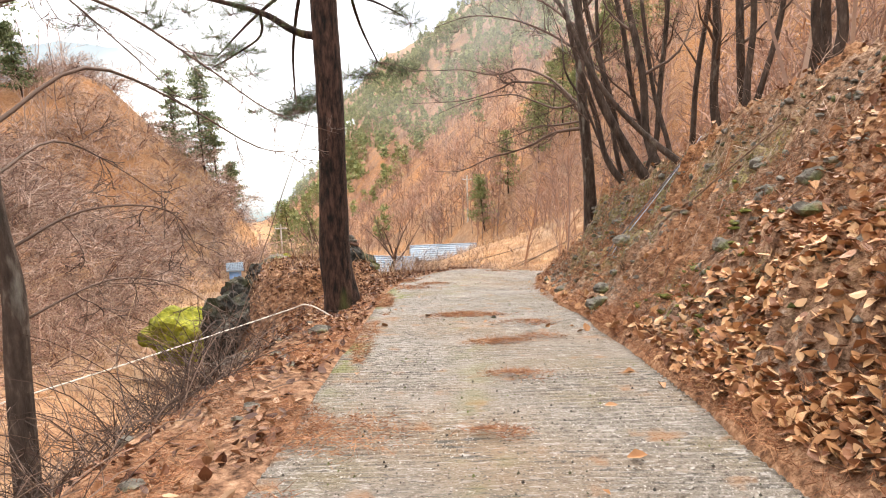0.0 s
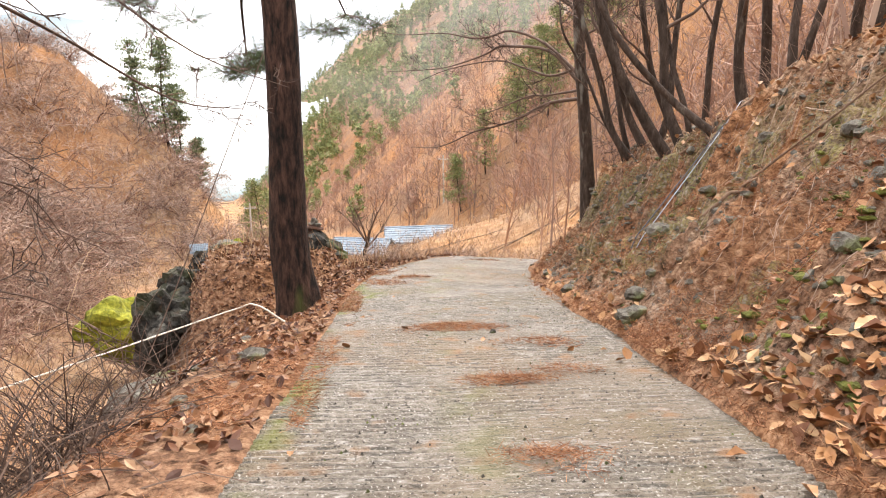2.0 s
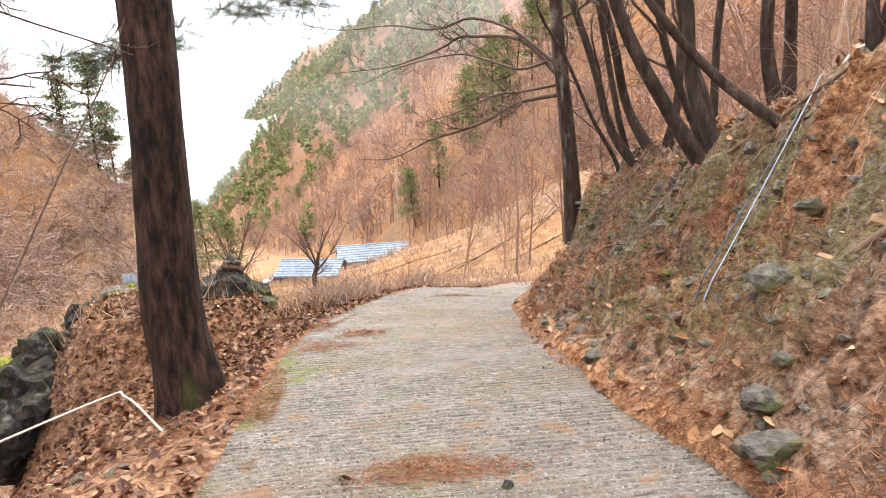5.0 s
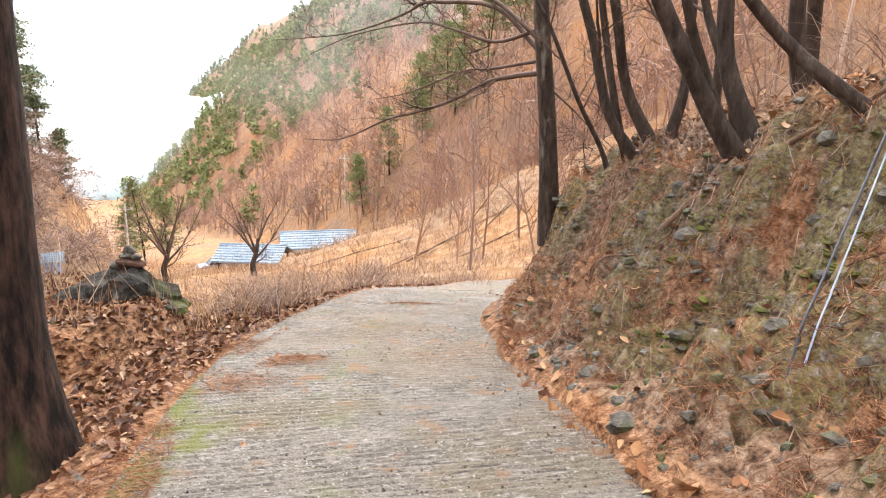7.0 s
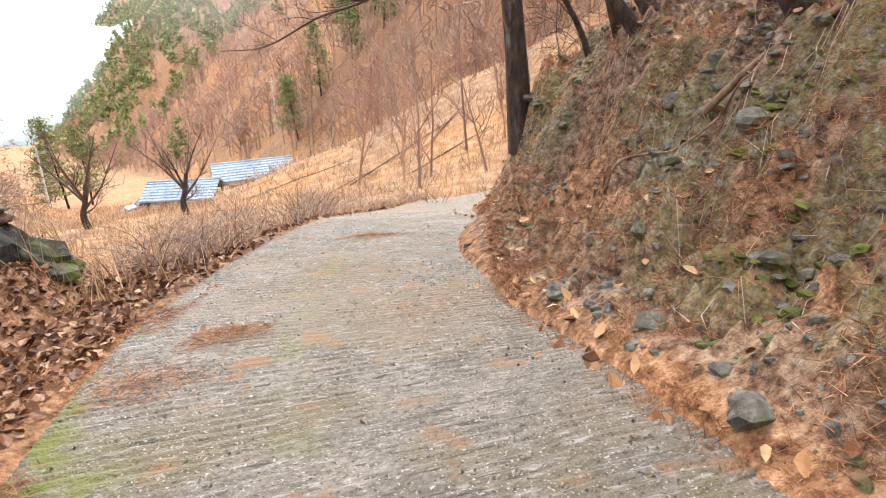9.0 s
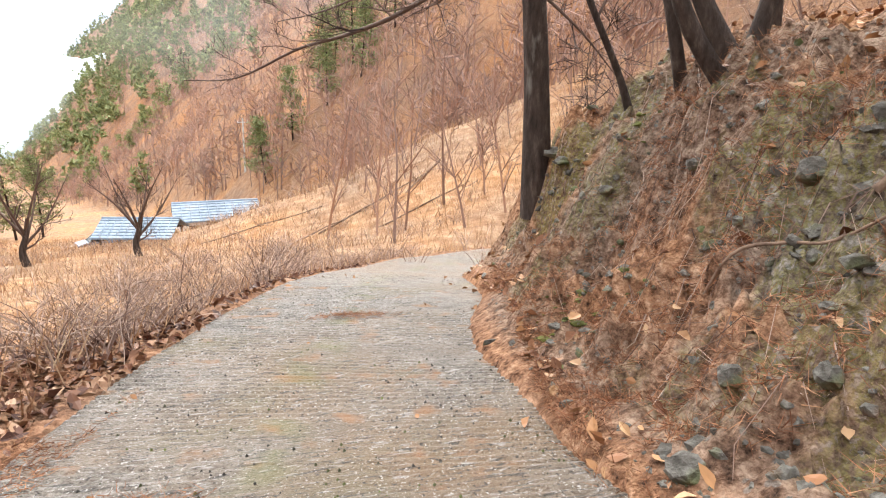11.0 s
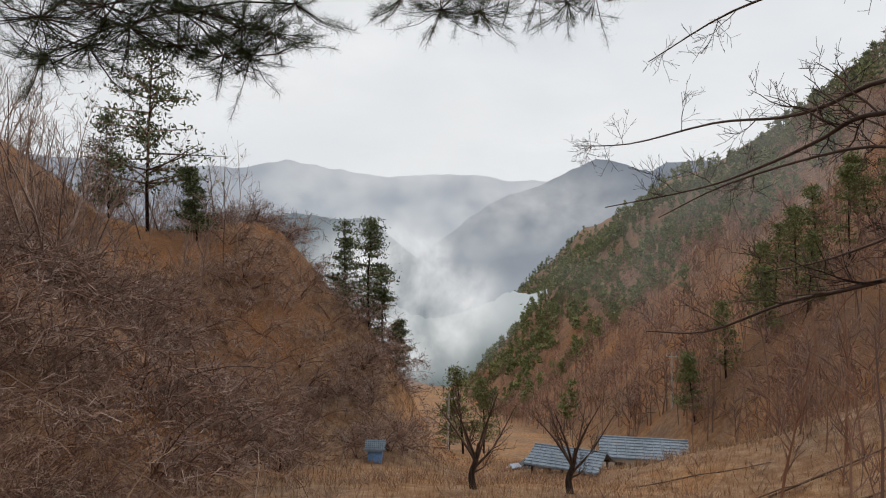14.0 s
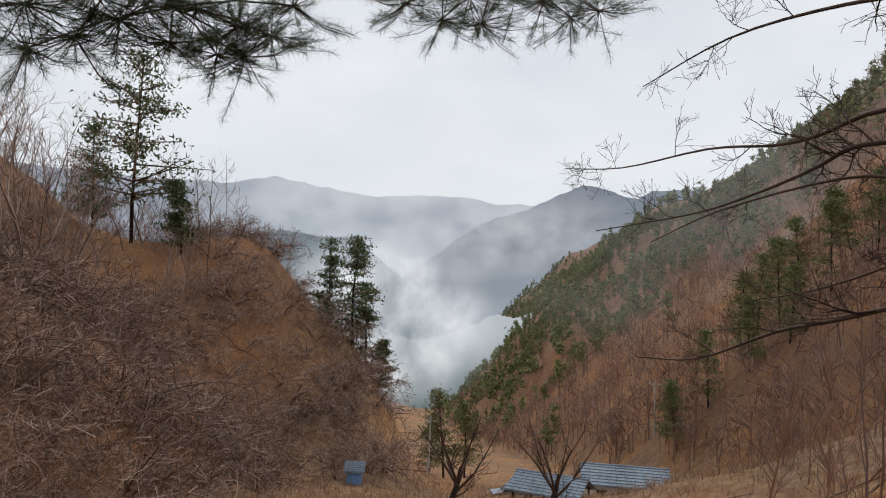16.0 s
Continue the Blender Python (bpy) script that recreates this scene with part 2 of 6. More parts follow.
def value_noise(x, y, seed=0):
    ix, iy = np.floor(x), np.floor(y)
    fx, fy = x - ix, y - iy
    fx, fy = fx * fx * (3 - 2 * fx), fy * fy * (3 - 2 * fy)
    a, b = lattice(ix, iy, seed), lattice(ix + 1, iy, seed)
    c, d = lattice(ix, iy + 1, seed), lattice(ix + 1, iy + 1, seed)
    return (a + (b - a) * fx) * (1 - fy) + (c + (d - c) * fx) * fy - 0.5


def fbm(x, y, octaves=4, seed=0):
    return sum(value_noise(x * 2.03**k, y * 2.03**k, seed + k) * 0.52**k for k in range(octaves))


def smooth(a, b, t):
    k = np.clip((t - a) / (b - a), 0, 1)
    return k * k * (3 - 2 * k)


def blocks(x, y, seed=0):
    """Broken rock: a random height for each cell and dark cracks between the cells."""
    ix, iy = np.floor(x), np.floor(y)
    best, second, high = np.full(np.shape(x), 9.0), np.full(np.shape(x), 9.0), np.zeros(np.shape(x))
    for i in (-1, 0, 1):
        for j in (-1, 0, 1):
            cx, cy = ix + i, iy + j
            q = np.hypot(cx + lattice(cx, cy, seed) - x, cy + lattice(cx, cy, seed + 9) - y)
            near = q < best
            second = np.where(near, best, np.minimum(second, q))
            high = np.where(near, lattice(cx, cy, seed + 17), high)
            best = np.where(near, q, best)
    return (high - 0.35) * smooth(0.02, 0.22, second - best) - 0.25 * (1 - smooth(0.0, 0.12, second - best))


CENTRE = np.array([(0.35, -60), (0.35, -20), (0.35, 0), (0.35, 4), (0.35, 8), (0.27, 10.5), (0.26, 12.5), (0.42, 14), (0.85, 15.7), (1.3, 17), (1.9, 19), (2.5, 21), (3.4, 24), (4.7, 27), (6.6, 29.5), (10, 31.4), (16, 32.6), (34, 34)], float)


def catmull(p, n=8):
    q = np.vstack([2 * p[0] - p[1], p, 2 * p[-1] - p[-2]])
    out = []
    for i in range(1, len(q) - 2):
        for t in np.linspace(0, 1, n, endpoint=False):
            a, b, c, d = q[i - 1:i + 3]
            out.append(0.5 * (2 * b + (c - a) * t + (2 * a - 5 * b + 4 * c - d) * t * t + (3 * b - a - 3 * c + d) * t**3))
    return np.array(out + [q[-2]])


LINE = catmull(CENTRE)
LINE_S = np.concatenate([[0], np.cumsum(np.linalg.norm(np.diff(LINE, axis=0), axis=1))])
LINE_S -= np.interp(0, LINE[:60, 1], LINE_S[:60])


def road_z(s):
    """Height of the road at s metres from where the walk begins."""
    near = -0.0656 - 0.0705 * s - 0.0042 * s * s
    far = np.interp(s, [11, 13, 15, 18.2, 20.3, 22.4, 28, 32, 40, 70], [-1.349, -1.6, -1.88, -2.33, -2.75, -3.25, -4.75, -5.5, -6.2, -7])
    return np.where(s < 0, -0.0656 - 0.0705 * s, np.where(s < 11, near, far))


def along(x, y):
    """Signed distance from the road's middle (right: plus) and metres along it."""
    shape = np.shape(x)
    px, py = np.ravel(x).astype(float), np.ravel(y).astype(float)
    best, d, s = np.full(px.shape, 1e9), np.zeros(px.shape), np.zeros(px.shape)
    for i in range(len(LINE) - 1):
        a, b = LINE[i], LINE[i + 1]
        v = b - a
        L = float(np.hypot(*v))
        t = np.clip(((px - a[0]) * v[0] + (py - a[1]) * v[1]) / L**2, 0, 1)
        dx, dy = px - a[0] - t * v[0], py - a[1] - t * v[1]
        q = np.hypot(dx, dy)
        near = q < best
        best = np.where(near, q, best)
        d = np.where(near, np.where(dx * v[1] - dy * v[0] > 0, q, -q), d)
        s = np.where(near, LINE_S[i] + t * L, s)
    return d.reshape(shape), s.reshape(shape)


AX, AY = math.sin(radians(-18)), math.cos(radians(-18))
ROAD_HALF = 1.42


def foot(s):
    """Where the bank's foot lies, from the road's middle: it yields beside the pine and pushes into the bend."""
    return ROAD_HALF + 0.2 * np.exp(-((s - 12.3) / 1.8) ** 2) - 0.35 * np.exp(-((s - 17.2) / 1.5) ** 2)


def valley(x, y):
    """The wide valley: its floor, both hillsides, the gully and the mound beside the field."""
    cx, cy = x + 0.6, y - 12.3
    u, v = cx * AX + cy * AY, cx * AY - cy * AX
    floor = np.interp(u + 12, [-60, 0, 6, 12, 16, 24, 30, 45, 60, 80, 150, 400, 1500], [3, -1.5, -2.1, -3.0, -3.6, -4.9, -5.9, -8.5, -12.0, -15.8, -28, -64, -150])
    floor = floor - 1.7 * np.exp(-((v + 5.2) / 2.4) ** 2) * (1 - smooth(14, 30, u))
    wide = 1 + np.clip((u - 60) / 200, 0, 2.5)
    left = np.clip(-8.5 * (0.8 + 0.2 * wide) - v + 2.5 * fbm(u / 17, v / 17, 3, 5), 0, None)
    left_h = np.minimum(0.72 * left, 22 + 0.12 * left) + 0.03 * np.clip(u, 0, 150) * smooth(0, 6, left) + 17 * np.exp(-((u - 72) / 16) ** 2) * (1 - smooth(-9, 5, v)) * (0.35 + 0.65 * smooth(-34, -14, v)) + 0.05 * left * fbm(u / 40, v / 40, 3, 9)
    right = np.clip(v - 29 + 9 * fbm(u / 45, v / 45, 3, 3) - 0.05 * np.clip(u - 60, 0, 300), 0, None)
    top = 195 + 0.12 * np.clip(u, 0, 1100)
    k = np.clip(right * 1.02 / top, 0, 3)
    right_h = top * k / (1 + k**5) ** 0.2 * (1 + 0.16 * fbm(u / 90, v / 90, 4, 21))
    z = floor + left_h + right_h
    mound = np.interp(x, [-8, -3, 0, 8, 15, 30, 60], [-30, -10.4, -9.3, -6.7, -3.4, 2.5, 12])
    k = np.where(y < 55, np.exp(-((y - 55) / 15) ** 2), np.exp(-((y - 55) / 9) ** 2))
    return z + np.clip(mound - z, 0, None) * k + 0.5 * fbm(x / 6, y / 6, 4, 2) * smooth(4, 20, np.hypot(cx, cy))


def ground_z(x, y):
    x, y = np.asarray(x, float), np.asarray(y, float)
    d, s = along(x, y)
    rz = road_z(s)
    far = valley(x, y)
    # bank on the uphill side: a talus foot and a steep cut above it
    e = np.clip(d - foot(s), 0, None)
    top = np.interp(s, [-20, 0, 6, 12, 14, 17, 20, 23, 30], [3.8, 3.5, 3.05, 2.55, 2.45, 2.0, 2.25, 1.5, 0.2])
    wid = np.interp(s, [-20, 0, 8, 12, 14, 17, 20, 23], [3.2, 3.1, 2.9, 2.7, 2.4, 2.05, 1.05, 1.0])
    t = np.clip(e / wid, 0, 1)
    soft_p = np.interp(t, [0, 0.1, 0.4, 0.65, 1], [0.01, 0.08, 0.36, 0.58, 1])
    cut_p = np.interp(t, [0, 0.1, 0.3, 0.45, 0.6, 0.8, 1], [0.01, 0.07, 0.2, 0.28, 0.42, 0.76, 1])
    k = smooth(8, 12, s)
    rough = smooth(0.12, 0.7, e) * (1 - 0.7 * smooth(3, 6, e))
    lumps = 0.34 * fbm(x * 1.1, y * 1.1, 3, 31) + 0.34 * np.abs(fbm(x * 2.7, y * 2.7, 4, 37)) + 0.22 * np.abs(fbm(x * 6.5, y * 6.5, 3, 38)) - 0.13
    bank = rz + top * (soft_p * (1 - k) + cut_p * k) + 0.46 * np.clip(e - wid, 0, 12) + rough * lumps * (1 + 0.5 * smooth(7, 10, s))
    stony = smooth(-0.12, 0.1, fbm(x * 0.9, y * 0.9, 3, 33) + 0.1 * smooth(8, 11, s)) * smooth(5, 8, s) * smooth(0.25, 0.6, e) * (1 - smooth(2.6, 3.4, e))
    bank = bank + stony * (0.2 * blocks(x * 2.6 + 0.3 * fbm(x * 4, y * 4, 2, 3), y * 2.6, 4) + 0.09 * blocks(x * 6.5, y * 6.5, 5))
    right_side = bank + (np.maximum(far, bank - 4) - bank) * smooth(4, 12, e) * smooth(15, 22, s)
    low = rz - 0.02 + (np.maximum(far, rz - 0.5) - rz) * smooth(0.5, 6, e)
    right_side = right_side + (low - right_side) * smooth(22.5, 26, s)
    # shoulder on the valley side
    f = np.clip(-d - ROAD_HALF, 0, None)
    wide = np.interp(s, [0, 10, 12.5, 14.5, 16, 17.5], [0.8, 0.9, 1.1, 2.0, 0.9, 0.3])
    drop = rz - 0.05 * f - 0.25 * smooth(0.2, 0.9, f) * np.exp(-((s - 11.6) / 2.0) ** 2) - 0.45 * np.clip(f - wide, 0, None) + 0.14 * fbm(x * 1.3, y * 1.3, 4, 41) * smooth(0, 0.8, f)
    wl = smooth(0.6, 4.5, f - wide)
    left_side = drop * (1 - wl) + far * wl
    # the leafy knoll that carries the cairn, with a steep face to the gully
    r = np.hypot((x + 3.2) / np.where(x < -3.2, 1.6, 1.75), (y - 15.9) / 2.2)
    knoll = -1.56 - 0.06 * (y - 16) - 4.0 * np.clip(r - 0.7, 0, None) ** 1.4 + 0.12 * fbm(x * 1.6, y * 1.6, 4, 43)
    left_side = np.maximum(left_side, left_side + (np.maximum(knoll, left_side) - left_side) * smooth(0.1, 0.9, f))
    z = np.where(d > 0, right_side, left_side)
    return np.where((d > -ROAD_HALF - 0.02) & (d < foot(s) + 0.02), rz - 0.035, z)


def gz(x, y):
    return float(ground_z(np.array([x]), np.array([y]))[0])


def mesh_object(name, verts, faces, mat, parent=None, smooth_faces=False):
    me = bpy.data.meshes.new(name)
    verts, faces = np.asarray(verts, np.float32), np.asarray(faces, np.int32)
    me.vertices.add(len(verts))
    me.vertices.foreach_set("co", verts.ravel())
    n, k = faces.shape
    me.loops.add(n * k)
    me.loops.foreach_set("vertex_index", faces.ravel())
    me.polygons.add(n)
    me.polygons.foreach_set("loop_start", np.arange(n, dtype=np.int32) * k)
    me.polygons.foreach_set("use_smooth", np.full(n, smooth_faces))
    me.update(calc_edges=True)
    me.materials.append(mat)
    ob = new(name, me)
    if parent:
        ob.parent = parent
    return ob


def spaced(dense, outer, first, ratio, lo, hi):
    """Grid lines, dense in the middle and wider and wider towards the horizon."""
    mid = list(np.arange(lo, hi + 1e-6, dense))
    for sign, start in ((-1, lo), (1, hi)):
        step, p, side = first, start, []
        while abs(p) < outer:
            p += sign * step
            step *= ratio
            side.append(p)
        mid = side[::-1] + mid if sign < 0 else mid + side
    return np.array(mid)


gx = spaced(0.12, 2600, 0.14, 1.075, -7, 7.5)
gx = np.sort(np.concatenate([gx[(gx < 1.5) | (gx > 4.9)], np.arange(1.52, 4.88, 0.05)]))
gy = spaced(0.07, 2600, 0.1, 1.075, -1.5, 22.5)
GX, GY = np.meshgrid(gx, gy)
GZ = ground_z(GX, GY)
nx, ny = len(gx), len(gy)
idx = np.arange(nx * ny).reshape(ny, nx)
quads = np.stack([idx[:-1, :-1], idx[:-1, 1:], idx[1:, 1:], idx[1:, :-1]], -1).reshape(-1, 4)
ground = mesh_object("ground", np.stack([GX, GY, GZ], -1).reshape(-1, 3), quads, ground_material(), smooth_faces=True)
tagged(ground, "brown hillside earth under dry leaves, straw and moss", "ground", kind="structure")
gd, gs = along(GX, GY)
e_b, f_b = gd - foot(gs), -gd - ROAD_HALF
n_a, n_b = fbm(GX * 0.7, GY * 0.7, 4, 51), fbm(GX * 1.9, GY * 1.9, 4, 61)
soil_m = smooth(-0.05, 0.2, n_a + 0.25 * n_b + 0.12) * smooth(0.3, 0.8, e_b) * (1 - smooth(3, 5, e_b)) * smooth(2, 10, gs)
soil_m = np.maximum(soil_m, 0.8 * smooth(0.1, 0.3, e_b) * (1 - smooth(0.4, 0.9, e_b)))
grass_m = np.maximum(smooth(15, 18, GY) * smooth(0.3, 1.2, np.maximum(f_b, (gs > 23) * e_b)), smooth(2.5, 6, f_b) * 0.75 * (0.6 + n_a))
grass_m = np.where((gd > 0) & (gs < 23), 0, grass_m)
far_u = (GX + 0.6) * AY - (GY - 12.3) * AX
grass_m = np.clip(grass_m, 0, 1) * (1 - 0.75 * smooth(28, 45, far_u)) * (1 - 0.75 * smooth(6, 12, -far_u))
soil_m = np.maximum(soil_m, 0.85 * smooth(6, 10, gs) * smooth(0.9, 1.5, e_b) * (1 - smooth(2.8, 4.0, e_b)) * smooth(-0.25, 0.0, n_b))
soil_m = np.maximum(soil_m, 0.9 * smooth(1.0, 2.0, f_b) * (1 - smooth(9, 11, gs)) * (1 - smooth(7, 10, f_b)))
soil_m = np.maximum(soil_m, 0.7 * smooth(70, 150, far_u))
moss_m = smooth(0.02, 0.12, n_b * 0.9 + 0.7 * fbm(GX * 0.8, GY * 0.8, 3, 71)) * smooth(0.35, 0.7, e_b) * (1 - smooth(2.0, 2.8, e_b)) * 0.7
moss_m = np.maximum(moss_m, 0.6 * smooth(8.5, 11, gs) * smooth(0.3, 0.55, e_b) * (1 - smooth(1.1, 1.7, e_b)) * smooth(-0.05, 0.12, n_b + 0.5 * n_a))
moss_m *= smooth(3, 7, gs) * (1 - smooth(20, 23, gs))
cover = ground.data.color_attributes.new("cover", "FLOAT_COLOR", "POINT")
cover.data.foreach_set("color", np.stack([soil_m, grass_m, moss_m, np.ones_like(soil_m)], -1).astype(np.float32).ravel())

# ---- the concrete road, a slab with cross grooves ----
rs = np.concatenate([np.arange(-14, 0.5, 0.25), np.arange(0.5, 21, 0.02), np.arange(21, 48, 0.2)])
rx, ry = np.interp(rs, LINE_S, LINE[:, 0]), np.interp(rs, LINE_S, LINE[:, 1])
tx, ty = np.gradient(rx), np.gradient(ry)
tl = np.hypot(tx, ty)
nxr, nyr = ty / tl, -tx / tl
across = np.concatenate([[-ROAD_HALF - 0.02], np.linspace(-ROAD_HALF, ROAD_HALF, 34), [ROAD_HALF + 0.02]])
edge_l = 0.06 * fbm(rs * 0.8, rs * 0 + 3, 4, 81)
edge_r = 0.08 * fbm(rs * 0.8, rs * 0 + 9, 4, 82)
A = np.repeat(across[None], len(rs), 0)
A = A * np.where(A > 0, np.maximum(foot(rs), ROAD_HALF)[:, None] / ROAD_HALF, 1)
A = A + np.where(A < 0, edge_l[:, None], edge_r[:, None]) * (np.abs(A) / ROAD_HALF)
RX, RY = rx[:, None] + A * nxr[:, None], ry[:, None] + A * nyr[:, None]
phase = np.sin((rs[:, None] + 0.05 * fbm(A * 1.5, rs[:, None] * 0.6, 3, 83)) * 2 * np.pi / 0.085)
RZ = road_z(rs)[:, None] - 0.012 * np.clip(phase, -0.3, 1) * smooth(-0.5, 0.1, fbm(A * 1.2, rs[:, None] * 1.7, 3, 86)) * ((rs > 0.5) & (rs < 21))[:, None] + 0.006 * fbm(RX * 4, RY * 4, 3, 84) + 0.02 * fbm(RX * 0.7, RY * 0.7, 2, 85)
RZ[:, 0] -= 0.16
RZ[:, -1] -= 0.16
ri = np.arange(RX.size).reshape(RX.shape)
rq = np.stack([ri[:-1, :-1], ri[:-1, 1:], ri[1:, 1:], ri[1:, :-1]], -1).reshape(-1, 4)
road = mesh_object("road", np.stack([RX, RY, RZ], -1).reshape(-1, 3), rq, CONCRETE, smooth_faces=True)
moss_r = smooth(-0.1, 0.15, fbm(A * 3, rs[:, None] * 2.2, 4, 87)) * (smooth(1.12, 1.34, -A) * (smooth(4, 7, rs) * (1 - smooth(13, 14.5, rs)))[:, None] * 0.9 + np.exp(-((A + 1.12) / 0.2) ** 2 - ((rs[:, None] - 11.9) / 0.45) ** 2))
moss_r = moss_r * smooth(-0.3, 0.1, fbm(A * 9, rs[:, None] * 8, 3, 89)) * 1.2 + 0.36 * np.exp(-((A + 0.15) / 0.16) ** 2) * smooth(0.0, 0.25, fbm(A * 5, rs[:, None] * 3.3, 4, 88))
mask = road.data.color_attributes.new("moss", "FLOAT_COLOR", "POINT")
mask.data.foreach_set("color", np.stack([np.clip(moss_r, 0, 1)] * 3 + [np.ones_like(moss_r)], -1).astype(np.float32).ravel())
tagged(road, "narrow grooved grey concrete lane stained with moss and needles", "road", kind="structure")


# ---- tubes, trees and brush ----
def tubes(paths, sides=3):
    """Verts and quads of tapered tubes; paths: list of (points n x k x 3, radii n x k)."""
    vs, fs, base = [], [], 0
    ang = np.arange(sides) * 2 * np.pi / sides
    for P, R in paths:
        P, R = np.asarray(P, float), np.asarray(R, float)
        n, k, _ = P.shape
        T = np.gradient(P, axis=1)
        T /= np.linalg.norm(T, axis=-1, keepdims=True) + 1e-9
        ref = np.where(np.abs(T[..., 2:3]) > 0.8, [1.0, 0.02, 0.0], [0.0, 0.02, 1.0])
        U = np.cross(T, ref)
        U /= np.linalg.norm(U, axis=-1, keepdims=True) + 1e-9
        V = np.cross(T, U)
        ring = P[..., None, :] + R[..., None, None] * (np.cos(ang)[:, None] * U[..., None, :] + np.sin(ang)[:, None] * V[..., None, :])
        vs.append(ring.reshape(-1, 3))
        i = np.arange(n * k * sides).reshape(n, k, sides) + base
        a, b = i[:, :-1], i[:, 1:]
        fs.append(np.stack([a, np.roll(a, -1, 2), np.roll(b, -1, 2), b], -1).reshape(-1, 4))
        base += n * k * sides
    return np.concatenate(vs), np.concatenate(fs)


def ribbons(P, R, rng):
    """Verts and quads of hair-thin twigs: one narrow strip along each path."""
    n, k, _ = P.shape
    T = P[:, -1] - P[:, 0]
    S = np.cross(T, rng.normal(size=(n, 3)))
    S /= np.linalg.norm(S, axis=-1, keepdims=True) + 1e-9
    v = np.stack([P - S[:, None] * R[..., None], P + S[:, None] * R[..., None]], 2).reshape(-1, 3)
    i = np.arange(n * k * 2).reshape(n, k, 2)
    return v, np.stack([i[:, :-1, 0], i[:, :-1, 1], i[:, 1:, 1], i[:, 1:, 0]], -1).reshape(-1, 4)


def merged(*pieces):
    vs, fs, base = [], [], 0
    for v, f in pieces:
        vs.append(v)
        fs.append(f + base)
        base += len(v)
    return np.concatenate(vs), np.concatenate(fs)


def branch_out(P, R, count, rng, length, lift=0.5, wander=0.25, knots=4, start=0.25, thin=0.45, spread=1.0, droop=0.0):
    """count side branches from each of the paths P (n x k x 3): the new paths and radii."""
    n, k, _ = P.shape
    f = start + (0.97 - start) * rng.random((n, count))
    g = f * (k - 1)
    i = np.clip(g.astype(int), 0, k - 2)
    w = (g - i)[..., None]
    rows = np.arange(n)[:, None]
    base = P[rows, i] * (1 - w) + P[rows, i + 1] * w
    r0 = (R[rows, i] * (1 - w[..., 0]) + R[rows, i + 1] * w[..., 0]) * thin
    T = P[rows, i + 1] - P[rows, i]
    T /= np.linalg.norm(T, axis=-1, keepdims=True) + 1e-9
    side = rng.normal(size=(n, count, 3))
    side -= (side * T).sum(-1, keepdims=True) * T
    side /= np.linalg.norm(side, axis=-1, keepdims=True) + 1e-9
    D = T * (1 - 0.5 * spread) + side * spread + np.array([0, 0, lift])
    D /= np.linalg.norm(D, axis=-1, keepdims=True) + 1e-9
    L = (np.asarray(length).reshape(-1, 1) if np.ndim(length) else length) * (0.5 + 0.7 * rng.random((n, count))) * (1.15 - 0.6 * f)
    pts, p = [base], base
    for j in range(knots - 1):
        D = D + wander * rng.normal(size=D.shape) + np.array([0, 0, -droop * (j + 1) / knots])
        D /= np.linalg.norm(D, axis=-1, keepdims=True)
        p = p + D * (L / (knots - 1))[..., None]
        pts.append(p)
    Q = np.stack(pts, 2).reshape(n * count, knots, 3)
    rr = r0.reshape(-1, 1) * np.linspace(1, 0.35, knots)
    return Q, rr


def stems(base, height, radius, rng, knots=6, lean=0.1, wander=0.05, aim=None):
    """Trunks from base points (n x 3)."""
    n = len(base)
    D = np.concatenate([lean * rng.normal(size=(n, 2)), np.ones((n, 1))], 1) if aim is None else np.asarray(aim, float).copy()
    D /= np.linalg.norm(D, axis=-1, keepdims=True)
    pts, p = [base], base
    for j in range(knots - 1):
        D = D + wander * rng.normal(size=D.shape)
        D /= np.linalg.norm(D, axis=-1, keepdims=True)
        p = p + D * (height / (knots - 1))[:, None]
        pts.append(p)
    return np.stack(pts, 1), radius[:, None] * np.linspace(1, 0.25, knots)


def on_ground(x, y, sink=0.05):
    return np.stack([x, y, ground_z(x, y) - sink], -1)


def blades(tips, dirs, length, width, rng):
    """One thin triangle for each tip point: a needle, a leaf blade or a straw."""
    n = len(tips)
    side = np.cross(dirs, rng.normal(size=(n, 3)))
    side /= np.linalg.norm(side, axis=-1, keepdims=True) + 1e-9
    length, width = np.broadcast_to(length, (n,))[:, None], np.broadcast_to(width, (n,))[:, None]
    v = np.stack([tips - side * width / 2, tips + side * width / 2, tips + dirs * length], 1).reshape(-1, 3)
    return v, np.arange(n * 3).reshape(-1, 3)


def valley_uv(u, v):
    return -0.6 + u * AX + v * AY, 12.3 + u * AY - v * AX


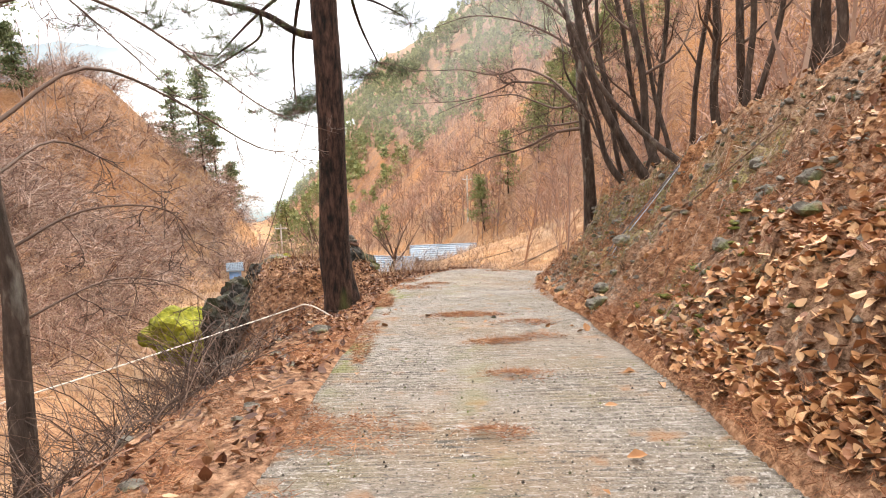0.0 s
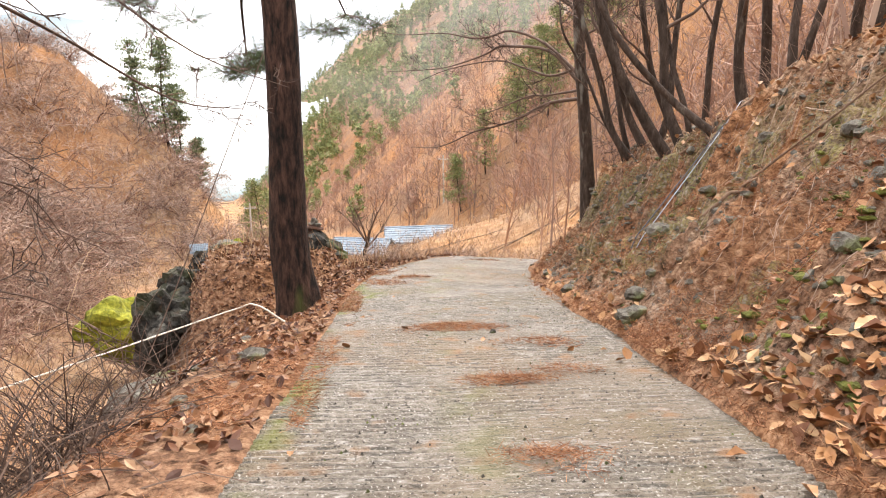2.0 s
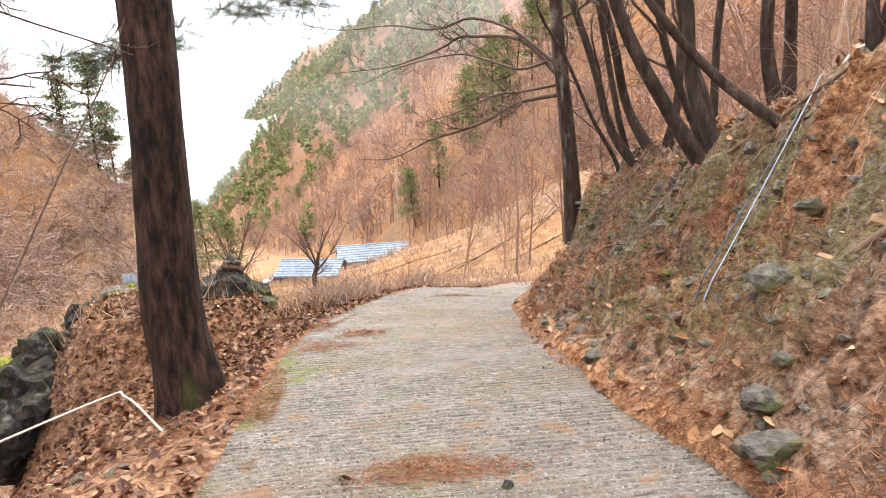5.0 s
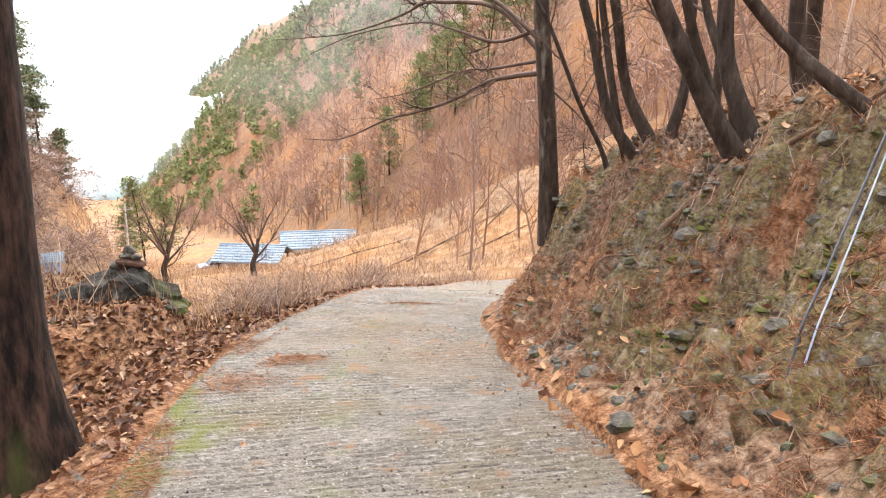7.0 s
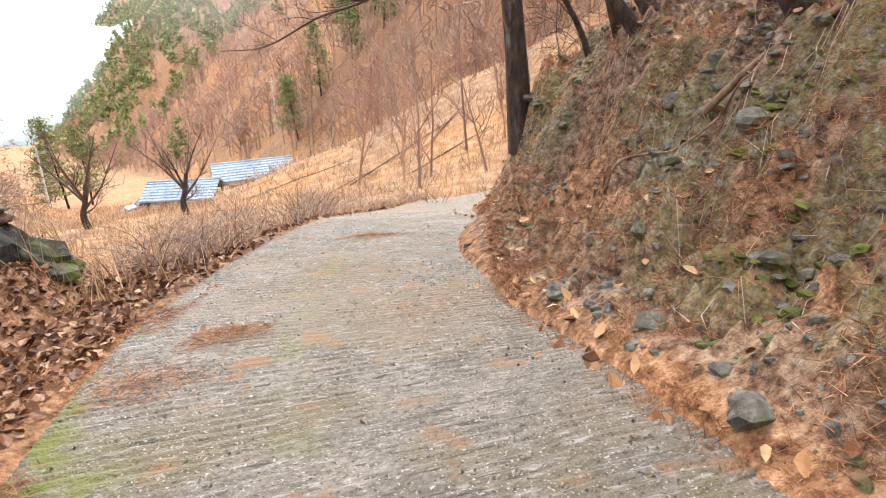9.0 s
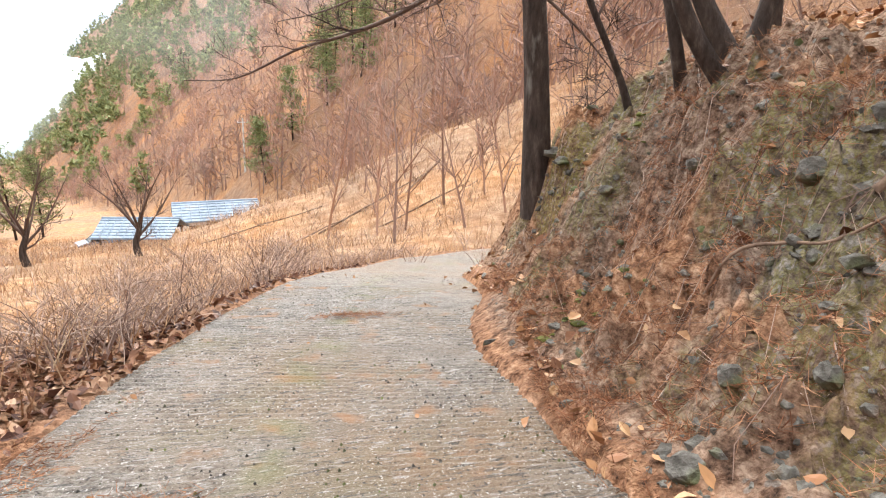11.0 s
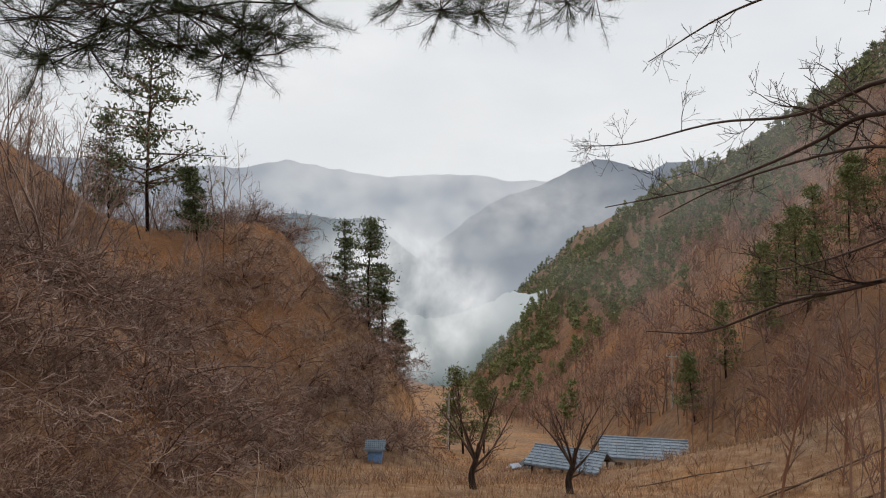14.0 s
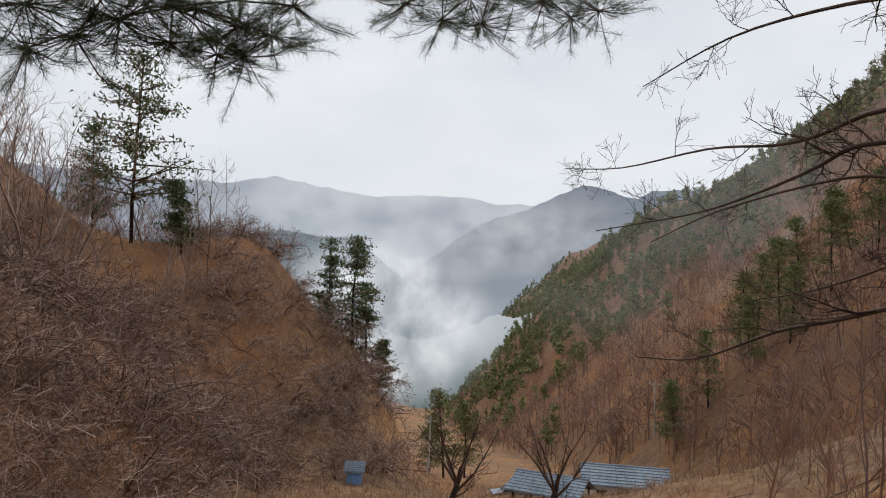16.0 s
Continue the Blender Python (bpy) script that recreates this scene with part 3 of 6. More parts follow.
# far woods on both hillsides
def far_woods():
    rng = np.random.default_rng(11)
    u = 25 + 700 * rng.random(4300) ** 1.7
    v = 33 + 190 * rng.random(4300) ** 1.25
    x, y = valley_uv(u, v)
    keep = rng.random(4300) < 0.35 + 0.65 * smooth(-0.15, 0.1, fbm(x / 25, y / 25, 3, 91) + 0.2)
    x, y = x[keep], y[keep]
    n = len(x)
    h = 5 + 5 * rng.random(n)
    P, R = stems(on_ground(x, y, 0.3), h, 0.06 + 0.05 * rng.random(n), rng, 3, 0.08, 0.05)
    B, BR = branch_out(P, R, 7, rng, h * 0.42, 0.5, 0.2, 3, 0.2, 0.6, 0.95)
    C, CR = branch_out(B, BR * 1.3, 4, rng, 1.9, 0.45, 0.25, 2, 0.15, 0.7, 0.9)
    v1, f1 = merged(tubes([(P, R)], 3), ribbons(B, np.maximum(BR, 0.045), rng), ribbons(C, np.maximum(CR, 0.038), rng))
    tagged(mesh_object("far_bare_woods", v1, f1, TWIG_HAZED), "leafless grey-brown deciduous woods covering the far hillside", "woods", kind="stuff")


def pine_crowns(x, y, h, rng, pads=26, per=26, spread=0.24, size=0.75, bare=0.35, mat=NEEDLE_HAZED, name="far_pines", label="green pines scattered over the far hillside"):
    n = len(x)
    P, R = stems(on_ground(x, y, 0.3), h, 0.011 * h + 0.03, rng, 5, 0.05, 0.03)
    v1, f1 = tubes([(P, R)], 4)
    f = bare + (1 - bare) * rng.random((n, pads)) ** 0.9
    a = 2 * np.pi * rng.random((n, pads))
    reach = (1.03 - f) ** 0.75 * spread * h[:, None] * (0.5 + 0.8 * rng.random((n, pads)))
    i = np.clip((f * 4).astype(int), 0, 3)
    w = (f * 4 - i)[..., None]
    rows = np.arange(n)[:, None]
    c0 = P[rows, i] * (1 - w) + P[rows, i + 1] * w
    out = np.stack([np.cos(a), np.sin(a), 0.1 + 0.15 * rng.random((n, pads))], -1)
    c1 = c0 + out * reach[..., None]
    lim = np.stack([c0, c1], 2).reshape(-1, 2, 3)
    v2, f2 = tubes([(lim, np.repeat(0.02 + 0.005 * np.repeat(h, pads)[:, None], 2, 1) * [1, 0.4])], 3)
    q = np.repeat(rng.random((n, pads, per, 1)) ** 0.6, 3, -1)
    tip = c0[:, :, None] * (1 - q) + c1[:, :, None] * q
    tip = tip + rng.normal(size=tip.shape) * np.array([1, 1, 0.3]) * (0.045 * h)[:, None, None, None]
    dirs = rng.normal(size=tip.shape) + np.array([0, 0, 0.45])
    dirs /= np.linalg.norm(dirs, axis=-1, keepdims=True)
    vb, fb = blades(tip.reshape(-1, 3), dirs.reshape(-1, 3), size * (0.6 + 0.6 * rng.random(tip[..., 0].size)), size * 0.4, rng)
    return (v1, f1), (v2, f2), (vb, fb)


def far_pines():
    rng = np.random.default_rng(12)
    u = 115 + 1030 * rng.random(2300) ** 1.5
    v = 32 + 225 * rng.random(2300) ** 0.85
    x, y = valley_uv(u, v)
    keep = (fbm(x / 38, y / 38, 3, 95) > 0.04 - 0.003 * np.clip(v - 60, 0, 200))
    x, y = x[keep], y[keep]
    t, l, b = pine_crowns(x, y, 7 + 5 * rng.random(len(x)), rng, 14, 12, size=1.35, spread=0.27)
    tagged(mesh_object("far_pine_trunks", *t, TWIG_HAZED), "brown trunks of the pines on the far hillside", "woods", kind="stuff")
    n = 1500
    u, v = 380 + 1000 * rng.random(n), 40 + 260 * rng.random(n)
    x, y = valley_uv(u, v)
    _, _, b2 = pine_crowns(x, y, 9 + 5 * rng.random(n), rng, 8, 8, size=3.2, spread=0.3, bare=0.1)
    b = merged(b, b2)
    tagged(mesh_object("far_pine_foliage", *b, NEEDLE_HAZED), "green pine foliage scattered over the far hillside", "woods", kind="stuff")


far_woods()
far_pines()


def brush(name, label, x, y, rng, stems_per=9, height=2.2, radius=0.014, mat=TWIG_BROWN, twigs=3, twig=0.6, spread=0.75, arch=0.25, knots=4):
    """Thickets of arching leafless stems at the points x, y, as one mass."""
    n = len(x)
    base = np.repeat(on_ground(x, y), stems_per, 0) + rng.normal(size=(n * stems_per, 3)) * [0.15, 0.15, 0]
    h = height * (0.45 + 0.8 * rng.random(n * stems_per)) * np.repeat(0.7 + 0.6 * rng.random(n), stems_per)
    a = 2 * np.pi * rng.random(n * stems_per)
    D = np.stack([np.cos(a) * spread, np.sin(a) * spread, np.ones_like(a)], -1) * (0.6 + 0.8 * rng.random((n * stems_per, 1))) + [0, 0, 0.4]
    D /= np.linalg.norm(D, axis=-1, keepdims=True)
    pts, p = [base], base
    for j in range(5):
        D = D + 0.12 * rng.normal(size=D.shape) + np.array([0, 0, -arch * j / 4]) + 0.1 * np.stack([np.cos(a), np.sin(a), 0 * a], -1)
        D /= np.linalg.norm(D, axis=-1, keepdims=True)
        p = p + D * (h / 5)[:, None]
        pts.append(p)
    P = np.stack(pts, 1)
    R = radius * (0.6 + 0.8 * rng.random((n * stems_per, 1))) * np.linspace(1, 0.3, 6)
    Q, QR = branch_out(P, R, twigs, rng, twig * height / 2, 0.25, 0.25, knots, 0.25, 0.7, 0.75)
    v, f = merged(tubes([(P, R)], 3), ribbons(Q, QR, rng))
    return tagged(mesh_object(name, v, f, mat), label, "shrubs", kind="stuff")


def thicket(name, label, x, y, height, rng, mat, stems_per=12, sub=(6, 5), radius=0.014, fine=0.004, reach=0.5, knots=3):
    """Domed leafless bushes: stems arching out of one foot, twice branched into a shell of fine twigs."""
    n = len(x) * stems_per
    h = np.repeat(height, stems_per) * (0.6 + 0.55 * rng.random(n))
    base = np.repeat(on_ground(x, y), stems_per, 0) + rng.normal(size=(n, 3)) * [0.12, 0.12, 0]
    a, up = 2 * np.pi * rng.random(n), 0.35 + 1.5 * rng.random(n)
    D = np.stack([np.cos(a), np.sin(a), up], -1)
    D /= np.linalg.norm(D, axis=-1, keepdims=True)
    pts, p = [base], base
    for k in range(5):
        D = D + 0.13 * rng.normal(size=D.shape) + np.array([0, 0, -0.07 * (k + 1)]) + 0.08 * np.stack([np.cos(a), np.sin(a), 0 * a], -1)
        D /= np.linalg.norm(D, axis=-1, keepdims=True)
        p = p + D * (h / 4.2)[:, None]
        pts.append(p)
    P = np.stack(pts, 1)
    R = radius * (0.5 + 0.9 * rng.random((n, 1))) * np.linspace(1, 0.3, 6)
    B, BR = branch_out(P, R, sub[0], rng, h * reach, 0.15, 0.2, 4, 0.2, 0.65, 0.8, 0.15)
    C, CR = branch_out(B, BR, sub[1], rng, np.repeat(h, sub[0]) * reach * 0.5, 0.1, 0.22, knots, 0.1, 0.7, 0.8, 0.15)
    v, f = merged(tubes([(P, R)], 3), ribbons(B[::2], np.maximum(BR[::2], fine * 1.3), rng))
    tagged(mesh_object(name + "_stem", v, f, TWIG_BRAMBLE), "dark arching stems of " + label, "shrubs", kind="stuff")
    v, f = merged(ribbons(B[1::2], np.maximum(BR[1::2], fine), rng), ribbons(C, np.maximum(CR * 0.8, fine), rng))
    return tagged(mesh_object(name, v, f, mat), "fine twigs of " + label, "shrubs", kind="stuff")


def left_brush():
    rng = np.random.default_rng(21)
    n = 95
    u, v = 1 + 27 * rng.random(n), -8.2 - 12.5 * rng.random(n)
    x, y = valley_uv(u, v)
    k = along(x, y)[0] < -7
    thicket("hillside_thicket", "leafless brown bushes on the near hillside", x[k], y[k], 1.8 + 1.5 * rng.random(k.sum()), rng, TWIG_BROWN, 13, (7, 6), 0.02, 0.005)
    n = 55
    u, v = 6 + 16 * rng.random(n), -7.5 - 8 * rng.random(n)
    x, y = valley_uv(u, v)
    thicket("bramble_thicket", "dark reddish brambles above the gully", x, y, 1.3 + 0.9 * rng.random(n), rng, TWIG_BRAMBLE, 16, (6, 4), 0.013)
    brush("pale_canes", "pale dry canes leaning through the bramble thicket", x[:30], y[:30], rng, 2, 3.0, 0.016, STRAW, 2, 0.6, 0.9, 0.35)
    n = 230
    u, v = 22 + 62 * rng.random(n), -8 - 22 * rng.random(n)
    v = np.where(u > 48, v + 7, v)
    x, y = valley_uv(u, v)
    thicket("spur_thicket", "grey-brown leafless bushes over the spur of the hillside", x, y, 2.2 + 2.2 * rng.random(n), rng, TWIG_SCRUB, 9, (6, 6), 0.04, 0.014, 0.5, 2)
    n = 620
    u, v = 15 + 100 * rng.random(n) ** 1.2, -11 - 42 * rng.random(n) ** 1.2
    v = np.where(u > 50, v + 8 * (rng.random(n) < 0.7), v)
    x, y = valley_uv(u, v)
    brush("far_hillside_brush", "grey-brown leafless thickets higher on the hillside", x, y, rng, 6, 2.5, 0.026, TWIG_SCRUB, twigs=4, twig=0.8, knots=3)


def left_trees():
    rng = np.random.default_rng(23)
    n = 240
    u, v = 22 + 85 * rng.random(n), -17 - 34 * rng.random(n)
    x, y = valley_uv(u, v)
    h = 6 + 5 * rng.random(n)
    P, R = stems(on_ground(x, y, 0.3), h, 0.06 + 0.05 * rng.random(n), rng, 5, 0.18, 0.1)
    B, BR = branch_out(P, R, 9, rng, h * 0.35, 0.7, 0.15, 4, 0.25, 0.5, 0.75)
    C, CR = branch_out(B, BR, 4, rng, 1.5, 0.5, 0.2, 3, 0.2, 0.65, 0.75)
    tagged(mesh_object("hillside_bare_trees", *merged(tubes([(P, R), (B, BR)], 3), ribbons(C, np.maximum(CR, 0.016), rng)), TWIG_SCRUB), "thin leafless trees standing along the near hillside", "woods", kind="stuff")


def bank_woods():
    rng = np.random.default_rng(24)
    n = 230
    x, y = 5.5 + 22 * rng.random(n), 2 + 30 * rng.random(n)
    d, s_ = along(x, y)
    k = (d - ROAD_HALF > 4.2) & (s_ < 24)
    x, y = x[k], y[k]
    n = len(x)
    h = 5 + 5 * rng.random(n)
    P, R = stems(on_ground(x, y, 0.2), h, 0.03 + 0.05 * rng.random(n), rng, 6, 0.14, 0.06)
    B, BR = branch_out(P, R, 9, rng, h * 0.28, 0.6, 0.15, 5, 0.15, 0.5, 0.8)
    C, CR = branch_out(B, BR, 4, rng, 0.8, 0.5, 0.2, 3, 0.2, 0.6, 0.75)
    tagged(mesh_object("bank_saplings", *tubes([(P, R), (B, BR), (C, np.maximum(CR, 0.006))], 3), TWIG_BROWN), "thin leafless saplings crowding the woods above the bank", "woods", kind="stuff")


def mound_trees():
    rng = np.random.default_rng(26)
    n = 150
    x, y = 1 + 34 * rng.random(n), 36 + 44 * rng.random(n)
    k = (np.hypot(x - 2, y - 74) > 9) & ((x > 5) | (y > 60))
    x, y = x[k], y[k]
    n = len(x)
    h = 2.5 + 5.5 * rng.random(n) ** 1.5
    P, R = stems(on_ground(x, y, 0.2), h, 0.02 + 0.008 * h, rng, 5, 0.12, 0.06)
    B, BR = branch_out(P, R, 9, rng, h * 0.4, 0.6, 0.15, 4, 0.12, 0.55, 0.8)
    C, CR = branch_out(B, BR, 5, rng, 1.1, 0.5, 0.2, 3, 0.15, 0.65, 0.75)
    tagged(mesh_object("mound_saplings", *merged(tubes([(P, R), (B, BR)], 3), ribbons(C, np.maximum(CR, 0.014), rng)), TWIG_HAZED), "grey leafless saplings on the mound beside the field", "woods", kind="stuff")


left_brush()
mound_trees()
left_trees()
bank_woods()


# ---- building helpers ----
def thing(name, label, category, x, y, z, group=""):
    ob = new(name)
    ob.location = (x, y, z)
    ob.empty_display_size = 0.2
    return tagged(ob, label, category, group)


def part(name, vf, mat, parent, label="", smooth_faces=True):
    """Links verts and faces, given in the world, as one mesh under parent."""
    at = Vector(parent.location) + (Vector(parent.parent.location) if parent.parent else Vector())
    ob = mesh_object(name, np.asarray(vf[0], float) - np.array(at), vf[1], mat, parent, smooth_faces)
    return tagged(ob, label)


def joined(*pieces):
    vs, fs, base = [], [], 0
    for v, f in pieces:
        vs.append(np.asarray(v, float))
        fs.append(np.asarray(f) + base)
        base += len(v)
    return np.concatenate(vs), np.concatenate(fs)


def box(x0, y0, z0, x1, y1, z1, turn=0.0, about=None, bevel=0.0):
    """Verts and quads of a box, turned about a point in plan."""
    v = np.array([(x, y, z) for z in (z0, z1) for x, y in ((x0, y0), (x1, y0), (x1, y1), (x0, y1))], float)
    f = np.array([(3, 2, 1, 0), (4, 5, 6, 7), (0, 1, 5, 4), (1, 2, 6, 5), (2, 3, 7, 6), (3, 0, 4, 7)])
    return turned(v, turn, about), f


def turned(v, turn, about):
    if not turn:
        return v
    c, s_ = math.cos(radians(turn)), math.sin(radians(turn))
    a = np.array(about, float)
    w = v.copy()
    w[:, 0] = a[0] + c * (v[:, 0] - a[0]) - s_ * (v[:, 1] - a[1])
    w[:, 1] = a[1] + s_ * (v[:, 0] - a[0]) + c * (v[:, 1] - a[1])
    return w


def rock(x, y, z, sx, sy, sz, seed, level=3, rough=0.28, turn=0.0):
    """Verts and triangles of a weathered, angular stone."""
    bm = bmesh.new()
    bmesh.ops.create_icosphere(bm, subdivisions=level, radius=1.0)
    o = Vector((seed * 3.1, seed * 1.7, seed * 0.9))
    v = []
    for p in bm.verts:
        n = p.co.normalized()
        cells = noise.cell_vector(n * 1.6 + o)
        r = 1 + rough * noise.noise(n * 1.3 + o) * 1.6 + rough * 0.5 * noise.noise(n * 3.1 + o) + rough * 0.22 * noise.noise(n * 8 + o) + 0.1 * (cells.x - 0.5)
        v.append(tuple(n * r))
    f = np.array([[q.index for q in t.verts] for t in bm.faces])
    bm.free()
    v = np.array(v)
    edgy = 0.38 if level < 4 else 0.06
    v = ((1 - edgy) * v + edgy * np.round(v * 1.9) / 1.9) * (sx, sy, sz) + (x, y, z)
    return turned(v, turn, (x, y)), f


def rope_path(points, radius, n=8, sides=6):
    p = catmull(np.array(points, float), n)
    return tubes([(p[None], np.full((1, len(p)), radius))], sides)


# ---- distance: misty ridges beyond the valley, haze painted into their colour ----
# Self-lit ridge colours with haze painted in, blended from low to high.
def hazed_backdrop(name, low, high, z0, z1, strength=0.9):
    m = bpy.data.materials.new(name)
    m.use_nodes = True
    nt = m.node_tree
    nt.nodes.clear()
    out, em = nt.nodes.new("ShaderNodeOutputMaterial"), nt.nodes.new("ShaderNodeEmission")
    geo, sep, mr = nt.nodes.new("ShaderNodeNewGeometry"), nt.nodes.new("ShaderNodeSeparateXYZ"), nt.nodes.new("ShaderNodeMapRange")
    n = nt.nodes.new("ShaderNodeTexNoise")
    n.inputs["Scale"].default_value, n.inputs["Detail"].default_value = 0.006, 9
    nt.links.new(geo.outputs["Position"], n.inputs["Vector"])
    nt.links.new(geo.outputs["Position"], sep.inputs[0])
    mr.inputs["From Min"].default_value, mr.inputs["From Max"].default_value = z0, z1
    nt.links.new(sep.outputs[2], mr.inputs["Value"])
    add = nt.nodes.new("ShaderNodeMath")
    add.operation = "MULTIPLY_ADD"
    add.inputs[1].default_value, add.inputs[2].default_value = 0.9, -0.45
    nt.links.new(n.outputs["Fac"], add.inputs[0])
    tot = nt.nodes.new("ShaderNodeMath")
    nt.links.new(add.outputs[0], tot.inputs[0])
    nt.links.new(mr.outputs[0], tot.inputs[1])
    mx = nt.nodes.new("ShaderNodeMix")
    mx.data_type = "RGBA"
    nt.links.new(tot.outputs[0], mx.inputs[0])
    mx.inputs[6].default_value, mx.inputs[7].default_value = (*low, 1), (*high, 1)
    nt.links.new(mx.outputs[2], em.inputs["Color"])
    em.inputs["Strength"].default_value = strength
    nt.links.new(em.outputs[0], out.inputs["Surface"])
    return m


def ridge(name, label, dist, az, el, mat, seed, jag):
    """A far range: its crest given by angles (azimuth from +y to the right, elevation), sloping down towards the valley."""
    a = np.linspace(az[0], az[-1], 420)
    h = np.interp(a, az, el) + jag * fbm(a * 0.45, a * 0 + seed, 7, seed)
    eye = np.array([-0.6, 12.3, 0.4])
    rows = []
    for k in np.linspace(0, 1, 14):
        r = dist * (1 - 0.28 * k) * (1 + 0.03 * fbm(a * 0.35, a * 0 + 4 * k, 4, seed + 3) * k)
        z = dist * np.tan(np.radians(h)) * (1 - k) ** 1.1 - 0.16 * dist * k + dist * 0.02 * k * fbm(a * 0.5, a * 0 + 6 * k, 4, seed + 7)
        rows.append(np.stack([eye[0] + r * np.sin(np.radians(a)), eye[1] + r * np.cos(np.radians(a)), eye[2] + z], -1))
    V = np.array(rows)
    i = np.arange(V.shape[0] * V.shape[1]).reshape(V.shape[:2])
    f = np.stack([i[:-1, :-1], i[:-1, 1:], i[1:, 1:], i[1:, :-1]], -1).reshape(-1, 4)
    tagged(mesh_object(name, V.reshape(-1, 3), f, mat, smooth_faces=True), label, "mountains", kind="structure")


ridge("backdrop_far_range", "mountain range in painted pale blue-grey haze, fading into cloud", 2400, [-75, -50, -34, -30, -26, -21, -16, -12, -8, -4, 2, 20, 60], [9, 10, 10.6, 11.6, 10.9, 10.4, 11.0, 10.6, 10.3, 10.8, 11, 11, 10],
      hazed_backdrop("far_range", (0.5, 0.56, 0.62), (0.3, 0.34, 0.41), -300, 500), 3, 0.3)
ridge("backdrop_peak", "wooded peak rising beyond the valley, painted blue-grey with haze", 1750, [-30, -22, -17, -13, -10, -6, -3.5, -1.5, 1, 4, 8, 15], [-3, 0.5, 5, 8.2, 9.4, 11.0, 12.2, 11.7, 11.0, 11.8, 11.2, 9],
      hazed_backdrop("peak_range", (0.42, 0.47, 0.53), (0.17, 0.2, 0.25), -320, 330), 8, 0.35)
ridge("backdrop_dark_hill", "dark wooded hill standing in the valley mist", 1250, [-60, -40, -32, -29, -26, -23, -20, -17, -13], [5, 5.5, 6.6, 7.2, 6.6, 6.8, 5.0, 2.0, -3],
      hazed_backdrop("dark_hill", (0.38, 0.43, 0.48), (0.16, 0.2, 0.23), -260, 180), 14, 0.4)
# top painted mist-pale so the crest melts into the mist sheet
ridge("backdrop_low_slope", "bluish green lower slope with mist painted along its top", 900, [-40, -30, -26, -22, -19, -15, -10, 0], [3, 2.5, 1.6, 0.4, -1.2, -0.6, 0.8, 2],
      hazed_backdrop("low_slope", (0.15, 0.19, 0.2), (0.46, 0.51, 0.54), -95, 5), 19, 0.9)


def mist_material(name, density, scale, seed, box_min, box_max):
    """Translucent self-lit cloud: transparent but for soft glowing noise, thinning to nothing at the sheet's rim."""
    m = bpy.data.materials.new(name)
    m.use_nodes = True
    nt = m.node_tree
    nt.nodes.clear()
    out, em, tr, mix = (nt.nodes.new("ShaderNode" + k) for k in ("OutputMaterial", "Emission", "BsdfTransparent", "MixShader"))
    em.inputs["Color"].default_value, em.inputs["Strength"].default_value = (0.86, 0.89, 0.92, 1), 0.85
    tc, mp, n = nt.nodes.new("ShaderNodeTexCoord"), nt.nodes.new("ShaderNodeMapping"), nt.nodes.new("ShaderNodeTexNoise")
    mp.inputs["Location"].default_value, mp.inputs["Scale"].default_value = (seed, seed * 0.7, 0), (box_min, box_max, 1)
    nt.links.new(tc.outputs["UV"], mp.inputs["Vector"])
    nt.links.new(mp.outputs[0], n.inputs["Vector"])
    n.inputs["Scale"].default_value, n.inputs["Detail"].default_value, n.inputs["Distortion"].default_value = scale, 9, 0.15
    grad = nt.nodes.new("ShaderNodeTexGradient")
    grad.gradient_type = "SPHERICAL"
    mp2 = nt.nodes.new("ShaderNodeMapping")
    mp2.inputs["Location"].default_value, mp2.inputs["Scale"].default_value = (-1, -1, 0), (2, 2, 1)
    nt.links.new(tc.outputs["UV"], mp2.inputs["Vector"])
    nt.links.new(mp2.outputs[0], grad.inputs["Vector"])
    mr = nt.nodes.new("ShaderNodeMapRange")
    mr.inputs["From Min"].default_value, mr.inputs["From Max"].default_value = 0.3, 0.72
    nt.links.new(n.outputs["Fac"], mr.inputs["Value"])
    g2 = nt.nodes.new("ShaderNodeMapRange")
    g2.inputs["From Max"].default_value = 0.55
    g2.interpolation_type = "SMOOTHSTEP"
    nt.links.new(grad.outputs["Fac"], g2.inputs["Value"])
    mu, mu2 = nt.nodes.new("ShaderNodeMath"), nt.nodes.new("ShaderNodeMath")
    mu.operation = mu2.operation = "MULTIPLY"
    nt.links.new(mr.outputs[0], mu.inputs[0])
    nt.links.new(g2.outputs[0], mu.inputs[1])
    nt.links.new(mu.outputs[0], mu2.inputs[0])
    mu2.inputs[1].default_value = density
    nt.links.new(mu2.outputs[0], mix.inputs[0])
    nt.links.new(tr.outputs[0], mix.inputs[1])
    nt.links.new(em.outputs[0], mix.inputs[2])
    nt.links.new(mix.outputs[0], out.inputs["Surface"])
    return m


def mist(name, label, dist, az0, az1, el0, el1, mat):
    eye = np.array([-0.6, 12.3, 0.4])
    v, uv = [], []
    n = 12
    for j in range(n + 1):
        for i in range(n + 1):
            a, e = radians(az0 + (az1 - az0) * i / n), radians(el0 + (el1 - el0) * j / n)
            v.append(eye + dist * np.array([math.sin(a), math.cos(a), math.tan(e)]))
            uv.append((i / n, j / n))
    k = np.arange((n + 1) ** 2).reshape(n + 1, n + 1)
    f = np.stack([k[:-1, :-1], k[:-1, 1:], k[1:, 1:], k[1:, :-1]], -1).reshape(-1, 4)
    ob = mesh_object(name, v, f, mat)
    lay = ob.data.uv_layers.new(name="UVMap")
    lay.data.foreach_set("uv", np.array(uv, np.float32)[f.ravel()].ravel())
    ob.visible_shadow = False
    tagged(ob, label, "mist", kind="structure")


